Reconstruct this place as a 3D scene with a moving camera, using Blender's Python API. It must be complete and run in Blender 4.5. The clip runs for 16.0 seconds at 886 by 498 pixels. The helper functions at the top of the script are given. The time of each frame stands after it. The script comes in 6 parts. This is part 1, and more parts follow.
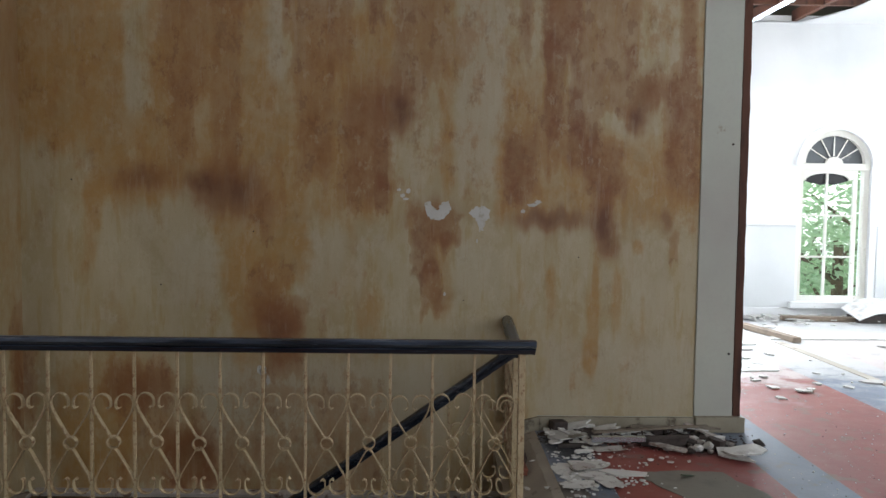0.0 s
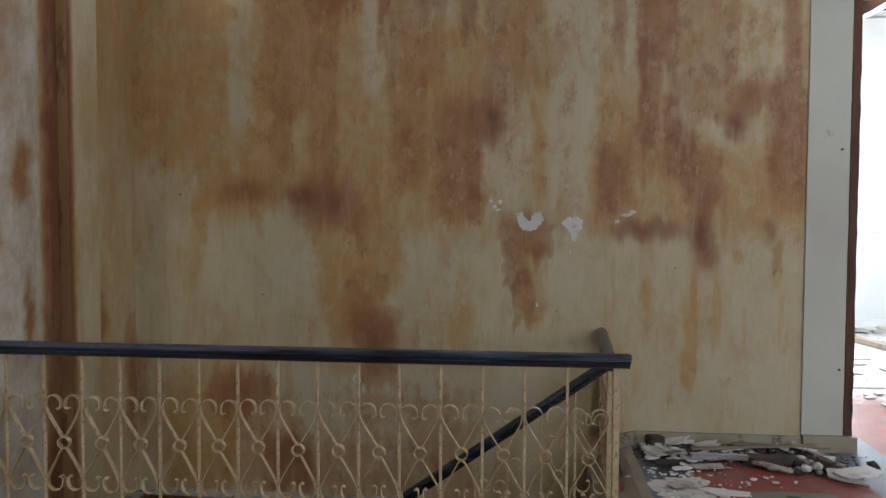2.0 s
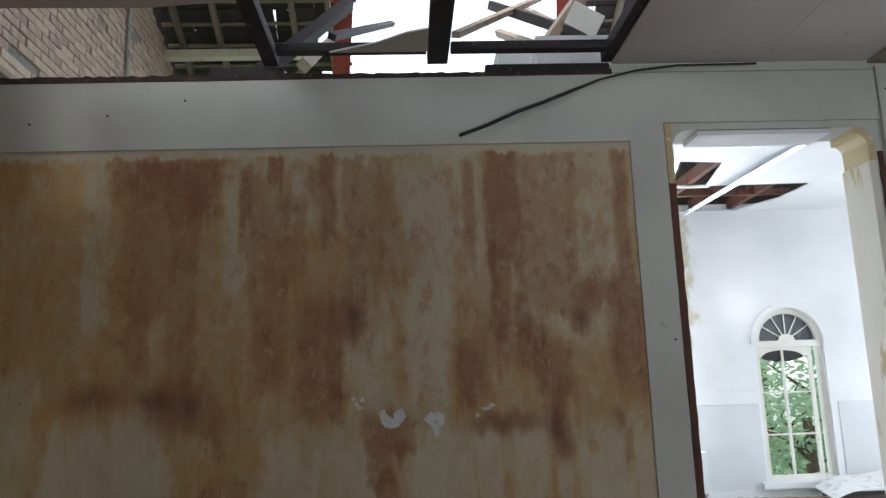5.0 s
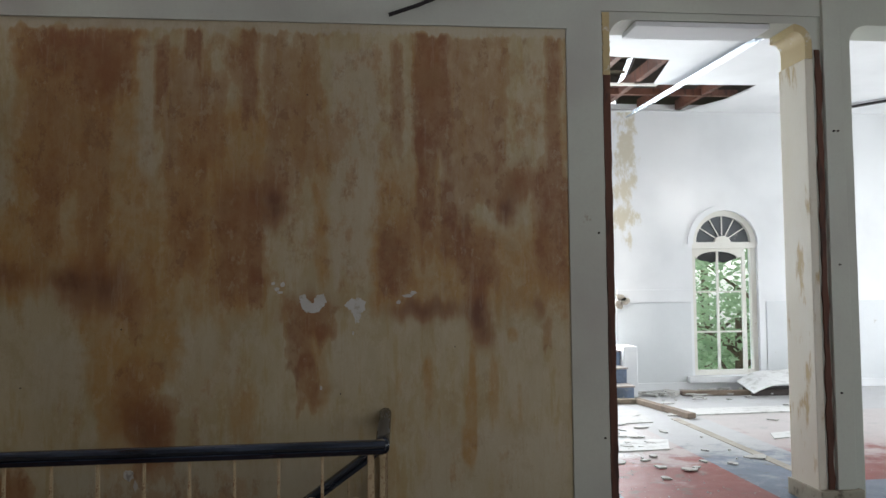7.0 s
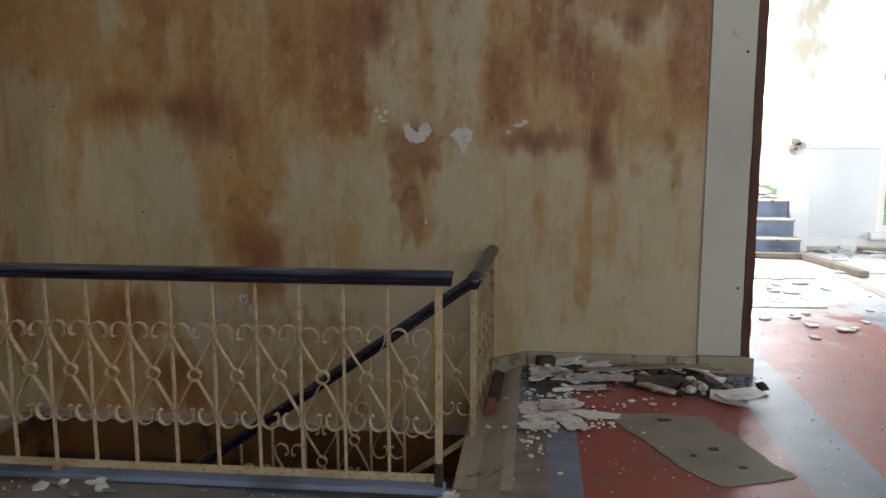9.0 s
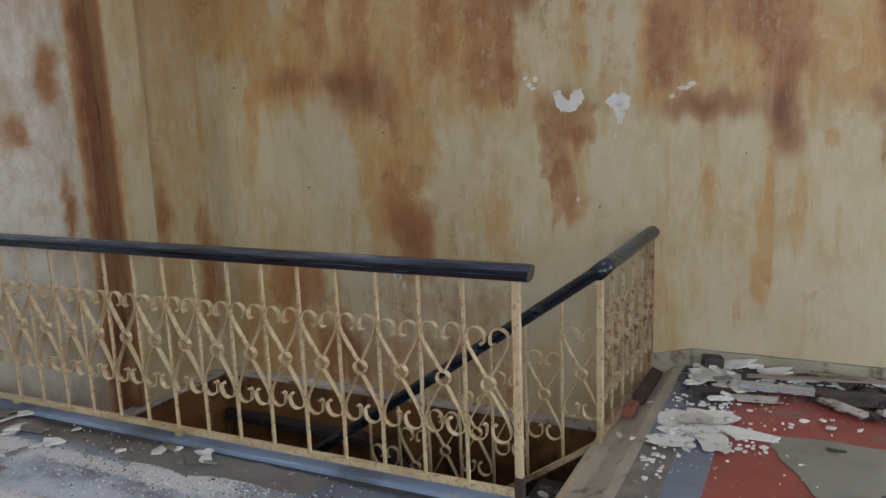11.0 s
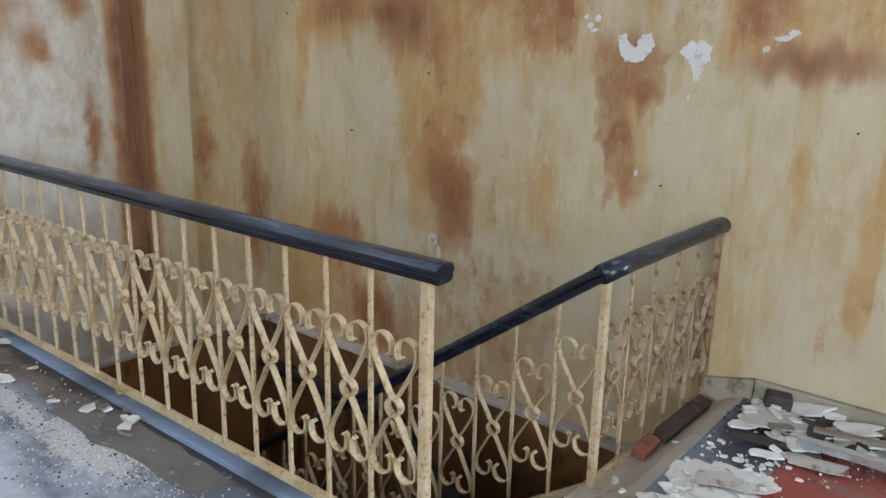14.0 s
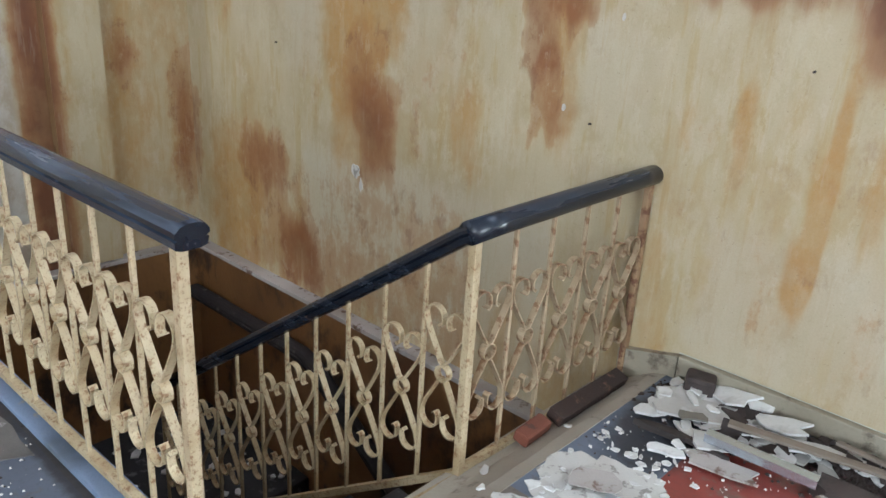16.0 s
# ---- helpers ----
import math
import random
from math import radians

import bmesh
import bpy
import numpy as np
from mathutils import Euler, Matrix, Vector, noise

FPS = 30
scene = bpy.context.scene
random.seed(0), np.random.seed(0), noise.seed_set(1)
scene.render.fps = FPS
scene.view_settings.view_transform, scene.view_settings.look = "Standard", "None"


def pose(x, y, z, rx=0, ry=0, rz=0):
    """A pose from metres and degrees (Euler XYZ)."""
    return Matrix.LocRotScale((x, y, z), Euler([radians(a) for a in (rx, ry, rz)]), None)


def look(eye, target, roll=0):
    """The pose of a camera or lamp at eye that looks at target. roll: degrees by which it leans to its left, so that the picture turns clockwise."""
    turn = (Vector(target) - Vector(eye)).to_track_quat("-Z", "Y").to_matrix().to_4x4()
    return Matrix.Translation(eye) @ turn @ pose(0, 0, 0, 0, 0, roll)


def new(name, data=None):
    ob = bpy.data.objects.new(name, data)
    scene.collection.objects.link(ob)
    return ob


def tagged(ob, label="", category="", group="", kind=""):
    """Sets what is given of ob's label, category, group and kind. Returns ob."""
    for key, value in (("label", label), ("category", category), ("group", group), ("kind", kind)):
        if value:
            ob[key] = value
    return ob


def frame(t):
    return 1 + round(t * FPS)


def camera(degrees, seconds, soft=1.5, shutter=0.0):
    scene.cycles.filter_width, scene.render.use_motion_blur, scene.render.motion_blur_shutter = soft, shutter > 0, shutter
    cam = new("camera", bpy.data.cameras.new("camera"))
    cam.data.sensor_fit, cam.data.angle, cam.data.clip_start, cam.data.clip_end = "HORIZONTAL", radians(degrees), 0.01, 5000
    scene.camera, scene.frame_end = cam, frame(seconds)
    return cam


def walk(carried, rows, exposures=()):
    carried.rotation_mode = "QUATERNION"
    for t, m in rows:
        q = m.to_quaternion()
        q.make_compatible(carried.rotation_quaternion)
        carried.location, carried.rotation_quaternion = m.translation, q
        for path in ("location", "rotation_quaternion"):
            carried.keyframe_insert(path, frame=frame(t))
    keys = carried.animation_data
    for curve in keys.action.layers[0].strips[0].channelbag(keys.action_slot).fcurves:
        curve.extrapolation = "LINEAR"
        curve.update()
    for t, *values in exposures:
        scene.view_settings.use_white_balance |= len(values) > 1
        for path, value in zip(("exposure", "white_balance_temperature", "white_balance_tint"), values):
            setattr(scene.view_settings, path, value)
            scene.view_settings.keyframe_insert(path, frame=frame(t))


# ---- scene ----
cam = camera(60.3, 16.0)
PATH = [
    (0, (-0.281, 0.194, 1.402), (-0.261, 2.191, 1.294), 0.7),
    (0.5, (-0.283, 0.225, 1.402), (-0.347, 2.221, 1.283), 0.3),
    (1, (-0.308, 0.229, 1.402), (-0.43, 2.22, 1.265), 0.3),
    (1.5, (-0.317, 0.2, 1.408), (-0.494, 2.188, 1.281), 0.6),
    (2, (-0.278, 0.18, 1.419), (-0.5, 2.165, 1.331), 0.2),
    (2.5, (-0.223, 0.163, 1.431), (-0.454, 2.149, 1.488), -0.0),
    (3, (-0.213, 0.116, 1.454), (-0.378, 2.098, 1.66), -0.1),
    (3.5, (-0.195, 0.099, 1.522), (-0.279, 2.076, 1.808), -0.3),
    (4, (-0.181, 0.082, 1.549), (-0.215, 2.047, 1.919), -1.3),
    (6.5, (-0.065, 0.118, 1.53), (0.182, 2.08, 1.829), -1.1),
    (7, (0.063, 0.147, 1.487), (0.264, 2.135, 1.583), -0.6),
    (7.5, (0.183, 0.171, 1.445), (0.227, 2.169, 1.357), 0.2),
    (8, (0.277, 0.238, 1.413), (0.273, 2.229, 1.227), 0.4),
    (8.5, (0.376, 0.403, 1.382), (0.217, 2.379, 1.118), -0.1),
    (9, (0.441, 0.504, 1.356), (0.196, 2.467, 1.067), -0.1),
    (9.5, (0.585, 0.588, 1.362), (0.108, 2.505, 1.05), -1.3),
    (12, (1.144, 1.257, 1.39), (0.119, 2.93, 1.002), -0.5),
    (12.5, (1.187, 1.379, 1.376), (0.064, 2.989, 0.995), 0.4),
    (13, (1.176, 1.581, 1.376), (-0.052, 3.113, 0.993), 0.8),
    (13.5, (1.187, 1.751, 1.358), (-0.05, 3.26, 0.919), 1.7),
    (14, (1.249, 1.927, 1.354), (0.009, 3.413, 0.851), 1.3),
    (14.5, (1.328, 2.109, 1.349), (0.034, 3.531, 0.795), 1.6),
    (15, (1.362, 2.257, 1.331), (0.081, 3.648, 0.68), 2.3),
    (15.5, (1.373, 2.468, 1.337), (0.102, 3.843, 0.635), 3.0),
    (16, (1.352, 2.606, 1.339), (0.104, 4.0, 0.632), 3.5),
]
SKY, SUN = 0.9, 3.0
EXPOSURES = [(0.0, 0.0, 6330, 10), (1.5, 0.22, 6330, 10), (2.0, 0.24, 6320, 10), (2.5, 0.07, 6300, 10), (3.0, -0.24, 6280, 10), (3.5, -0.42, 6120, 10), (4.0, -0.44, 6020, 10), (6.5, -0.76, 6480, 10), (8.0, -0.28, 6420, 10), (9.5, 0.1, 6650, 10), (12.0, 1.26, 5800, 8), (13.5, 1.32, 5850, 7), (16.0, 1.58, 5780, 7)]
walk(cam, [(t, look(eye, target, roll)) for t, eye, target, roll in PATH], EXPOSURES)

# ---- world and light ----
world = bpy.data.worlds.new("sky")
scene.world = world
world.use_nodes = True
wn = world.node_tree.nodes
sky = wn.new("ShaderNodeTexSky")
sky.sky_type, sky.sun_disc = "NISHITA", False
sky.sun_elevation, sky.sun_rotation = radians(50), radians(190)
sky.air_density, sky.dust_density = 1.0, 1.5
veil = wn.new("ShaderNodeHueSaturation")  # thin overcast
veil.inputs["Saturation"].default_value = 0.3
world.node_tree.links.new(sky.outputs[0], veil.inputs["Color"])
world.node_tree.links.new(veil.outputs[0], wn["Background"].inputs[0])
wn["Background"].inputs[1].default_value = SKY


def sun_lamp():
    d = bpy.data.lights.new("sun", "SUN")
    d.energy, d.angle, d.color = SUN, radians(12), (1.0, 0.96, 0.9)
    o = new("sun", d)
    o.matrix_world = look((-2, -8, 20), (2.0, 9.0, 0))
    return o


sun_lamp()


def area_lamp(name, eye, target, w, h, watts, color=(0.93, 0.97, 1.0)):
    d = bpy.data.lights.new(name, "AREA")
    d.shape, d.size, d.size_y, d.energy, d.color = "RECTANGLE", w, h, watts, color
    o = new(name, d)
    o.matrix_world = look(eye, target)
    return o


area_lamp("daylight_hall_opening", (2.45, 10.85, 2.0), (2.45, 5.0, 1.0), 2.5, 2.7, 440)
# Fill lamp added out of view to brighten the hall.
area_lamp("fill_hall_side", (9.3, 7.6, 1.9), (3.0, 7.4, 0.8), 2.6, 2.6, 240)
# Two fill lamps added inside the landing; its walls have no windows there.
area_lamp("fill_landing_side", (5.6, 0.9, 2.1), (-1.0, 4.0, 0.4), 1.9, 2.3, 70)
area_lamp("fill_landing_rear", (1.5, -3.3, 2.5), (-0.2, 4.4, 0.8), 2.6, 2.0, 112)


# ---- materials ----
class Tree:
    def __init__(self, name):
        self.m = bpy.data.materials.new(name)
        self.m.use_nodes = True
        self.t = self.m.node_tree
        self.b = self.t.nodes["Principled BSDF"]
        co = self.t.nodes.new("ShaderNodeTexCoord")
        self.co = co.outputs["Object"]

    def node(self, kind, **kw):
        n = self.t.nodes.new(kind)
        for k, v in kw.items():
            n.inputs[k].default_value = v
        return n

    def link(self, a, b):
        self.t.links.new(a, b)

    def coords(self, scale=(1, 1, 1)):
        n = self.node("ShaderNodeMapping")
        n.inputs["Scale"].default_value = scale
        self.link(self.co, n.inputs[0])
        return n.outputs[0]

    def noise(self, scale, detail=4, stretch=(1, 1, 1), rough=0.55):
        n = self.node("ShaderNodeTexNoise")
        n.inputs["Scale"].default_value, n.inputs["Detail"].default_value, n.inputs["Roughness"].default_value = scale, detail, rough
        self.link(self.coords(stretch), n.inputs["Vector"])
        return n.outputs[0]

    def ramp(self, fac, lo, hi):
        n = self.node("ShaderNodeMapRange")
        n.interpolation_type = "SMOOTHSTEP"
        n.inputs[1].default_value, n.inputs[2].default_value = lo, hi
        self.link(fac, n.inputs[0])
        return n.outputs[0]

    def math(self, op, a, b):
        n = self.node("ShaderNodeMath")
        n.operation = op
        for i, v in enumerate((a, b)):
            if isinstance(v, (int, float)):
                n.inputs[i].default_value = v
            else:
                self.link(v, n.inputs[i])
        return n.outputs[0]

    def mix(self, fac, a, b):
        n = self.node("ShaderNodeMix")
        n.data_type = "RGBA"
        if isinstance(fac, (int, float)):
            n.inputs[0].default_value = fac
        else:
            self.link(fac, n.inputs[0])
        for i, v in ((6, a), (7, b)):
            if isinstance(v, tuple):
                n.inputs[i].default_value = (*v, 1)
            else:
                self.link(v, n.inputs[i])
        return n.outputs[2]

    def attr(self, name):
        n = self.node("ShaderNodeAttribute")
        n.attribute_name = name
        return n.outputs["Fac"]

    def rand(self):
        return self.node("ShaderNodeObjectInfo").outputs["Random"]

    def bump(self, height, strength=0.3, distance=0.004):
        n = self.node("ShaderNodeBump")
        n.inputs["Strength"].default_value, n.inputs["Distance"].default_value = strength, distance
        self.link(height, n.inputs["Height"])
        self.link(n.outputs[0], self.b.inputs["Normal"])

    def done(self, color, rough=0.6, metal=0.0):
        if isinstance(color, tuple):
            self.b.inputs["Base Color"].default_value = (*color, 1)
        else:
            self.link(color, self.b.inputs["Base Color"])
        if isinstance(rough, (int, float)):
            self.b.inputs["Roughness"].default_value = rough
        else:
            self.link(rough, self.b.inputs["Roughness"])
        self.b.inputs["Metallic"].default_value = metal
        return self.m


def worn(name, base, wear, dirt, scale=8.0, amount=(0.6, 0.68), rough=0.6, metal=0.0, bump=0.25, stretch=(1, 1, 1), gloss=0.4):
    """Painted surface with chips down to another colour, broad dirt and fine relief."""
    t = Tree(name)
    chips = t.ramp(t.noise(scale, 8, stretch, 0.65), *amount)
    broad = t.ramp(t.noise(scale * 0.16, 4, stretch), 0.38, 0.75)
    fine = t.noise(scale * 9, 5, stretch)
    c = t.mix(broad, base, dirt)
    c = t.mix(chips, c, wear)
    c = t.mix(t.math("MULTIPLY", t.ramp(fine, 0.45, 0.7), 0.18), c, dirt)
    t.bump(t.math("ADD", t.math("MULTIPLY", chips, -0.6), fine), bump)
    t.b.inputs["Specular IOR Level"].default_value = gloss
    return t.done(c, rough, metal)


def stained_plaster():
    """Cream distemper under water stains: an ochre wash, red-brown runs, dark soft blots and washed-out pale runs."""
    t = Tree("stained_plaster")

    def about(n, k):
        return t.math("MULTIPLY", t.math("SUBTRACT", n, 0.5), k)
    run = t.noise(5.0, 7, (1.5, 1.5, 0.36), 0.66)
    hair = t.noise(17.0, 5, (1.5, 1.5, 0.16), 0.65)
    brush = t.noise(9.0, 6, (1.3, 1.3, 0.75), 0.72)
    patch = t.noise(2.4, 5, (1.2, 1.2, 0.6), 0.6)
    mottle = t.noise(8.0, 7, (1.0, 1.0, 0.6), 0.7)
    fine, grain = t.noise(45, 5), t.noise(160, 3)
    c = t.mix(t.ramp(patch, 0.35, 0.7), (0.49, 0.42, 0.275), (0.42, 0.34, 0.195))
    c = t.mix(t.math("MULTIPLY", t.ramp(hair, 0.42, 0.7), 0.07), c, (0.55, 0.50, 0.39))
    c = t.mix(t.math("MULTIPLY", t.ramp(run, 0.50, 0.66), 0.42), c, (0.41, 0.295, 0.125))
    c = t.mix(t.math("MULTIPLY", t.ramp(mottle, 0.52, 0.62), 0.38), c, (0.54, 0.485, 0.36))
    c = t.mix(t.math("MULTIPLY", t.ramp(t.noise(5.5, 6, (2.8, 2.8, 0.30), 0.66), 0.55, 0.64), 0.42), c, (0.41, 0.28, 0.10))
    c = t.mix(t.math("MULTIPLY", t.ramp(t.noise(3.2, 8, (1.6, 1.6, 0.7), 0.74), 0.53, 0.57), 0.34), c, (0.55, 0.49, 0.345))
    pale = t.math("ADD", t.attr("pale"), t.math("ADD", about(run, 0.5), about(brush, 0.4)))
    c = t.mix(t.math("MULTIPLY", t.ramp(pale, 0.08, 0.7), 0.6), c, (0.52, 0.475, 0.375))
    ochre = t.math("ADD", t.attr("ochre"), t.math("ADD", about(run, 0.6), about(brush, 0.55)))
    ochre = t.math("ADD", ochre, about(patch, 0.4))
    worn_in = t.math("ADD", 0.55, t.math("MULTIPLY", t.ramp(t.noise(8.0, 8, (1.1, 1.1, 0.8), 0.72), 0.36, 0.64), 0.5))
    c = t.mix(t.math("MULTIPLY", t.math("MULTIPLY", t.ramp(ochre, 0.08, 0.75), 0.85), worn_in), c, (0.42, 0.235, 0.068))
    brown = t.math("ADD", t.attr("brown"), t.math("ADD", about(run, 0.5), about(brush, 0.6)))
    brown = t.math("ADD", brown, t.math("ADD", about(mottle, 0.35), about(patch, 0.3)))
    c = t.mix(t.math("MULTIPLY", t.ramp(brown, 0.13, 0.24), 0.38), c, (0.36, 0.165, 0.048))
    c = t.mix(t.math("MULTIPLY", t.math("MULTIPLY", t.ramp(brown, 0.17, 0.78), 0.88), worn_in), c, (0.24, 0.092, 0.036))
    fleck = t.ramp(t.noise(9.0, 8, (1.2, 1.2, 0.8), 0.74), 0.55, 0.60)
    c = t.mix(t.math("MULTIPLY", t.math("MULTIPLY", fleck, t.ramp(brown, 0.0, 0.3)), 0.38), c, (0.185, 0.072, 0.034))
    chalk = t.ramp(t.noise(8.0, 8, (1.2, 1.2, 0.7), 0.74), 0.57, 0.62)
    c = t.mix(t.math("MULTIPLY", chalk, 0.30), c, (0.53, 0.46, 0.32))
    blot = t.math("ADD", t.attr("dark"), t.math("MULTIPLY", t.attr("dark"), t.math("ADD", about(run, 0.9), about(mottle, 0.9))))
    c = t.mix(t.math("MULTIPLY", t.ramp(blot, 0.0, 0.40), 0.72), c, (0.29, 0.125, 0.045))
    c = t.mix(t.math("MULTIPLY", t.ramp(blot, 0.15, 0.95), 0.85), c, (0.14, 0.050, 0.025))
    thin = t.noise(24.0, 6, (1.4, 1.4, 0.13), 0.7)
    c = t.mix(t.math("MULTIPLY", t.ramp(thin, 0.56, 0.62), 0.10), c, (0.36, 0.205, 0.07))
    c = t.mix(t.math("MULTIPLY", t.ramp(t.noise(19.0, 6, (1.4, 1.4, 0.15), 0.7), 0.57, 0.63), 0.12), c, (0.56, 0.51, 0.40))
    c = t.mix(t.math("MULTIPLY", t.ramp(t.noise(3.0, 7, (1.2, 1.2, 0.9), 0.72), 0.52, 0.64), 0.25), c, (0.33, 0.22, 0.10))
    c = t.mix(t.math("MULTIPLY", t.ramp(t.attr("white"), 0.2, 0.8), 0.85), c, t.mix(t.ramp(mottle, 0.35, 0.65), (0.57, 0.55, 0.505), (0.40, 0.33, 0.25)))
    c = t.mix(t.math("MULTIPLY", t.ramp(t.noise(26, 6, (1, 1, 0.2), 0.7), 0.715, 0.745), 0.6), c, (0.07, 0.045, 0.03))
    c = t.mix(t.math("MULTIPLY", t.ramp(t.noise(70, 3), 0.70, 0.73), 0.3), c, (0.20, 0.13, 0.07))
    c = t.mix(t.math("MULTIPLY", t.ramp(grain, 0.4, 0.65), 0.06), c, (0.16, 0.10, 0.05))
    t.bump(t.math("ADD", t.math("MULTIPLY", fine, 0.7), t.math("MULTIPLY", grain, 0.3)), 0.14, 0.003)
    return t.done(c, t.math("ADD", t.math("MULTIPLY", fine, 0.25), 0.45))


def floor_paint():
    """Painted cement in red fields with grey-blue borders, scuffed and dusty."""
    t = Tree("painted_cement_floor")
    sep = t.node("ShaderNodeSeparateXYZ")
    t.link(t.co, sep.inputs[0])
    x, y = sep.outputs[0], sep.outputs[1]

    def band(v, a, b):
        return t.math("MULTIPLY", t.math("GREATER_THAN", v, a), t.math("LESS_THAN", v, b))
    red1 = t.math("MULTIPLY", band(x, 0.635, 1.515), band(y, 3.05, 4.86))
    red2 = t.math("MULTIPLY", band(x, 1.84, 2.9), band(y, 3.0, 9.0))
    red3 = t.math("MULTIPLY", band(x, 3.75, 8.0), band(y, 5.6, 8.6))
    red4 = t.math("MULTIPLY", band(x, -2.7, 0.6), band(y, -3.0, 2.66))
    red5 = t.math("MULTIPLY", band(x, 0.8, 3.0), band(y, -3.0, 2.6))
    red = t.math("MINIMUM", t.math("ADD", t.math("ADD", red1, red2), t.math("ADD", red3, t.math("ADD", red4, red5))), 1.0)
    broad, mid, fine = t.noise(0.9, 5), t.noise(5, 7, (1, 1, 1), 0.65), t.noise(60, 5)
    grey = t.mix(t.ramp(broad, 0.35, 0.7), (0.15, 0.18, 0.24), (0.10, 0.12, 0.165))
    rd = t.mix(t.ramp(broad, 0.3, 0.7), (0.26, 0.052, 0.040), (0.20, 0.042, 0.034))
    bare = t.math("MULTIPLY", t.math("LESS_THAN", t.math("ADD", x, t.math("MULTIPLY", mid, 0.06)), 0.53), t.math("MULTIPLY", t.math("GREATER_THAN", y, 3.2), t.math("LESS_THAN", y, 4.05)))
    strip = t.math("ADD", t.math("SUBTRACT", y, t.math("MULTIPLY", x, 0.022)), t.math("MULTIPLY", mid, 0.10))
    dirt = t.math("MULTIPLY", t.math("GREATER_THAN", strip, 3.13), t.math("LESS_THAN", x, -0.86))
    bare = t.math("MAXIMUM", bare, t.math("MULTIPLY", dirt, t.math("LESS_THAN", strip, 3.30)))
    grey = t.mix(bare, grey, t.mix(t.ramp(mid, 0.35, 0.65), (0.20, 0.175, 0.15), (0.11, 0.095, 0.085)))
    c = t.mix(red, grey, rd)
    c = t.mix(t.math("MULTIPLY", t.ramp(mid, 0.55, 0.63), 0.55), c, (0.16, 0.13, 0.11))
    hall = t.ramp(y, 5.2, 7.8)
    dust = t.math("ADD", t.noise(2.2, 8, (1, 1, 1), 0.7), t.math("MULTIPLY", hall, 0.42))
    c = t.mix(t.math("MULTIPLY", t.ramp(dust, 0.60, 0.80), t.math("ADD", 0.35, t.math("MULTIPLY", hall, 0.45))), c, (0.58, 0.57, 0.56))
    # Dust film, lightened and blued to paint in the sky's sheen as well.
    film = t.math("MULTIPLY", t.math("MULTIPLY", t.ramp(t.math("ADD", x, t.math("MULTIPLY", mid, 1.2)), 0.35, -0.5), t.ramp(t.math("ADD", y, t.math("MULTIPLY", mid, 1.0)), 2.4, 3.1)), t.ramp(t.noise(3.5, 7, (0.6, 1.2, 1), 0.65), 0.34, 0.62))
    c = t.mix(t.math("MULTIPLY", t.math("MULTIPLY", film, t.ramp(strip, 3.16, 3.02)), 0.9), c, (0.50, 0.54, 0.61))
    smear = 0.0
    for cx, cy, rx, ry in ((-1.22, 2.97, 0.42, 0.13), (-1.75, 2.93, 0.5, 0.07), (-1.0, 3.06, 0.16, 0.05), (-2.3, 2.9, 0.5, 0.12), (-1.7, 2.5, 0.5, 0.2), (0.55, 4.2, 0.16, 0.2), (2.1, 7.4, 1.0, 1.2)):
        dx = t.math("DIVIDE", t.math("SUBTRACT", x, cx), rx)
        dy = t.math("DIVIDE", t.math("SUBTRACT", y, cy), ry)
        d = t.math("ADD", t.math("MULTIPLY", dx, dx), t.math("MULTIPLY", dy, dy))
        smear = t.math("MAXIMUM", smear, t.math("SUBTRACT", 1.0, t.math("MINIMUM", d, 1.0)))
    grit = t.noise(26, 8, (1, 1, 1), 0.75)
    smear = t.math("ADD", t.math("MULTIPLY", smear, 0.40), t.math("ADD", t.math("MULTIPLY", grit, 0.75), t.math("MULTIPLY", t.noise(7, 5), 0.25)))
    c = t.mix(t.math("MULTIPLY", t.ramp(smear, 0.66, 0.80), 0.85), c, (0.62, 0.62, 0.62))
    c = t.mix(t.math("MULTIPLY", t.ramp(fine, 0.5, 0.75), 0.25), c, (0.05, 0.045, 0.04))
    c = t.mix(t.math("MULTIPLY", t.ramp(t.noise(34, 4), 0.68, 0.72), 0.7), c, (0.5, 0.5, 0.49))
    soot = 0.0
    for cx, cy, rx, ry in ((0.85, 4.92, 0.6, 0.22), (0.52, 4.62, 0.18, 0.34), (1.3, 4.72, 0.32, 0.3)):
        dx = t.math("DIVIDE", t.math("SUBTRACT", x, cx), rx)
        dy = t.math("DIVIDE", t.math("SUBTRACT", y, cy), ry)
        d = t.math("ADD", t.math("MULTIPLY", dx, dx), t.math("MULTIPLY", dy, dy))
        soot = t.math("MAXIMUM", soot, t.math("SUBTRACT", 1.0, t.math("MINIMUM", d, 1.0)))
    soot = t.math("ADD", t.math("MULTIPLY", soot, 0.6), t.math("MULTIPLY", mid, 0.8))
    c = t.mix(t.math("MULTIPLY", t.ramp(soot, 0.45, 0.85), 0.8), c, (0.022, 0.021, 0.024))
    lipside = t.math("MULTIPLY", t.ramp(strip, 3.215, 3.25), t.math("LESS_THAN", x, 0.1))
    c = t.mix(t.math("MULTIPLY", lipside, 0.85), c, (0.022, 0.021, 0.024))
    t.bump(t.math("ADD", mid, t.math("MULTIPLY", fine, 0.5)), 0.3, 0.004)
    return t.done(c, t.math("ADD", t.math("MULTIPLY", mid, 0.5), 0.27))


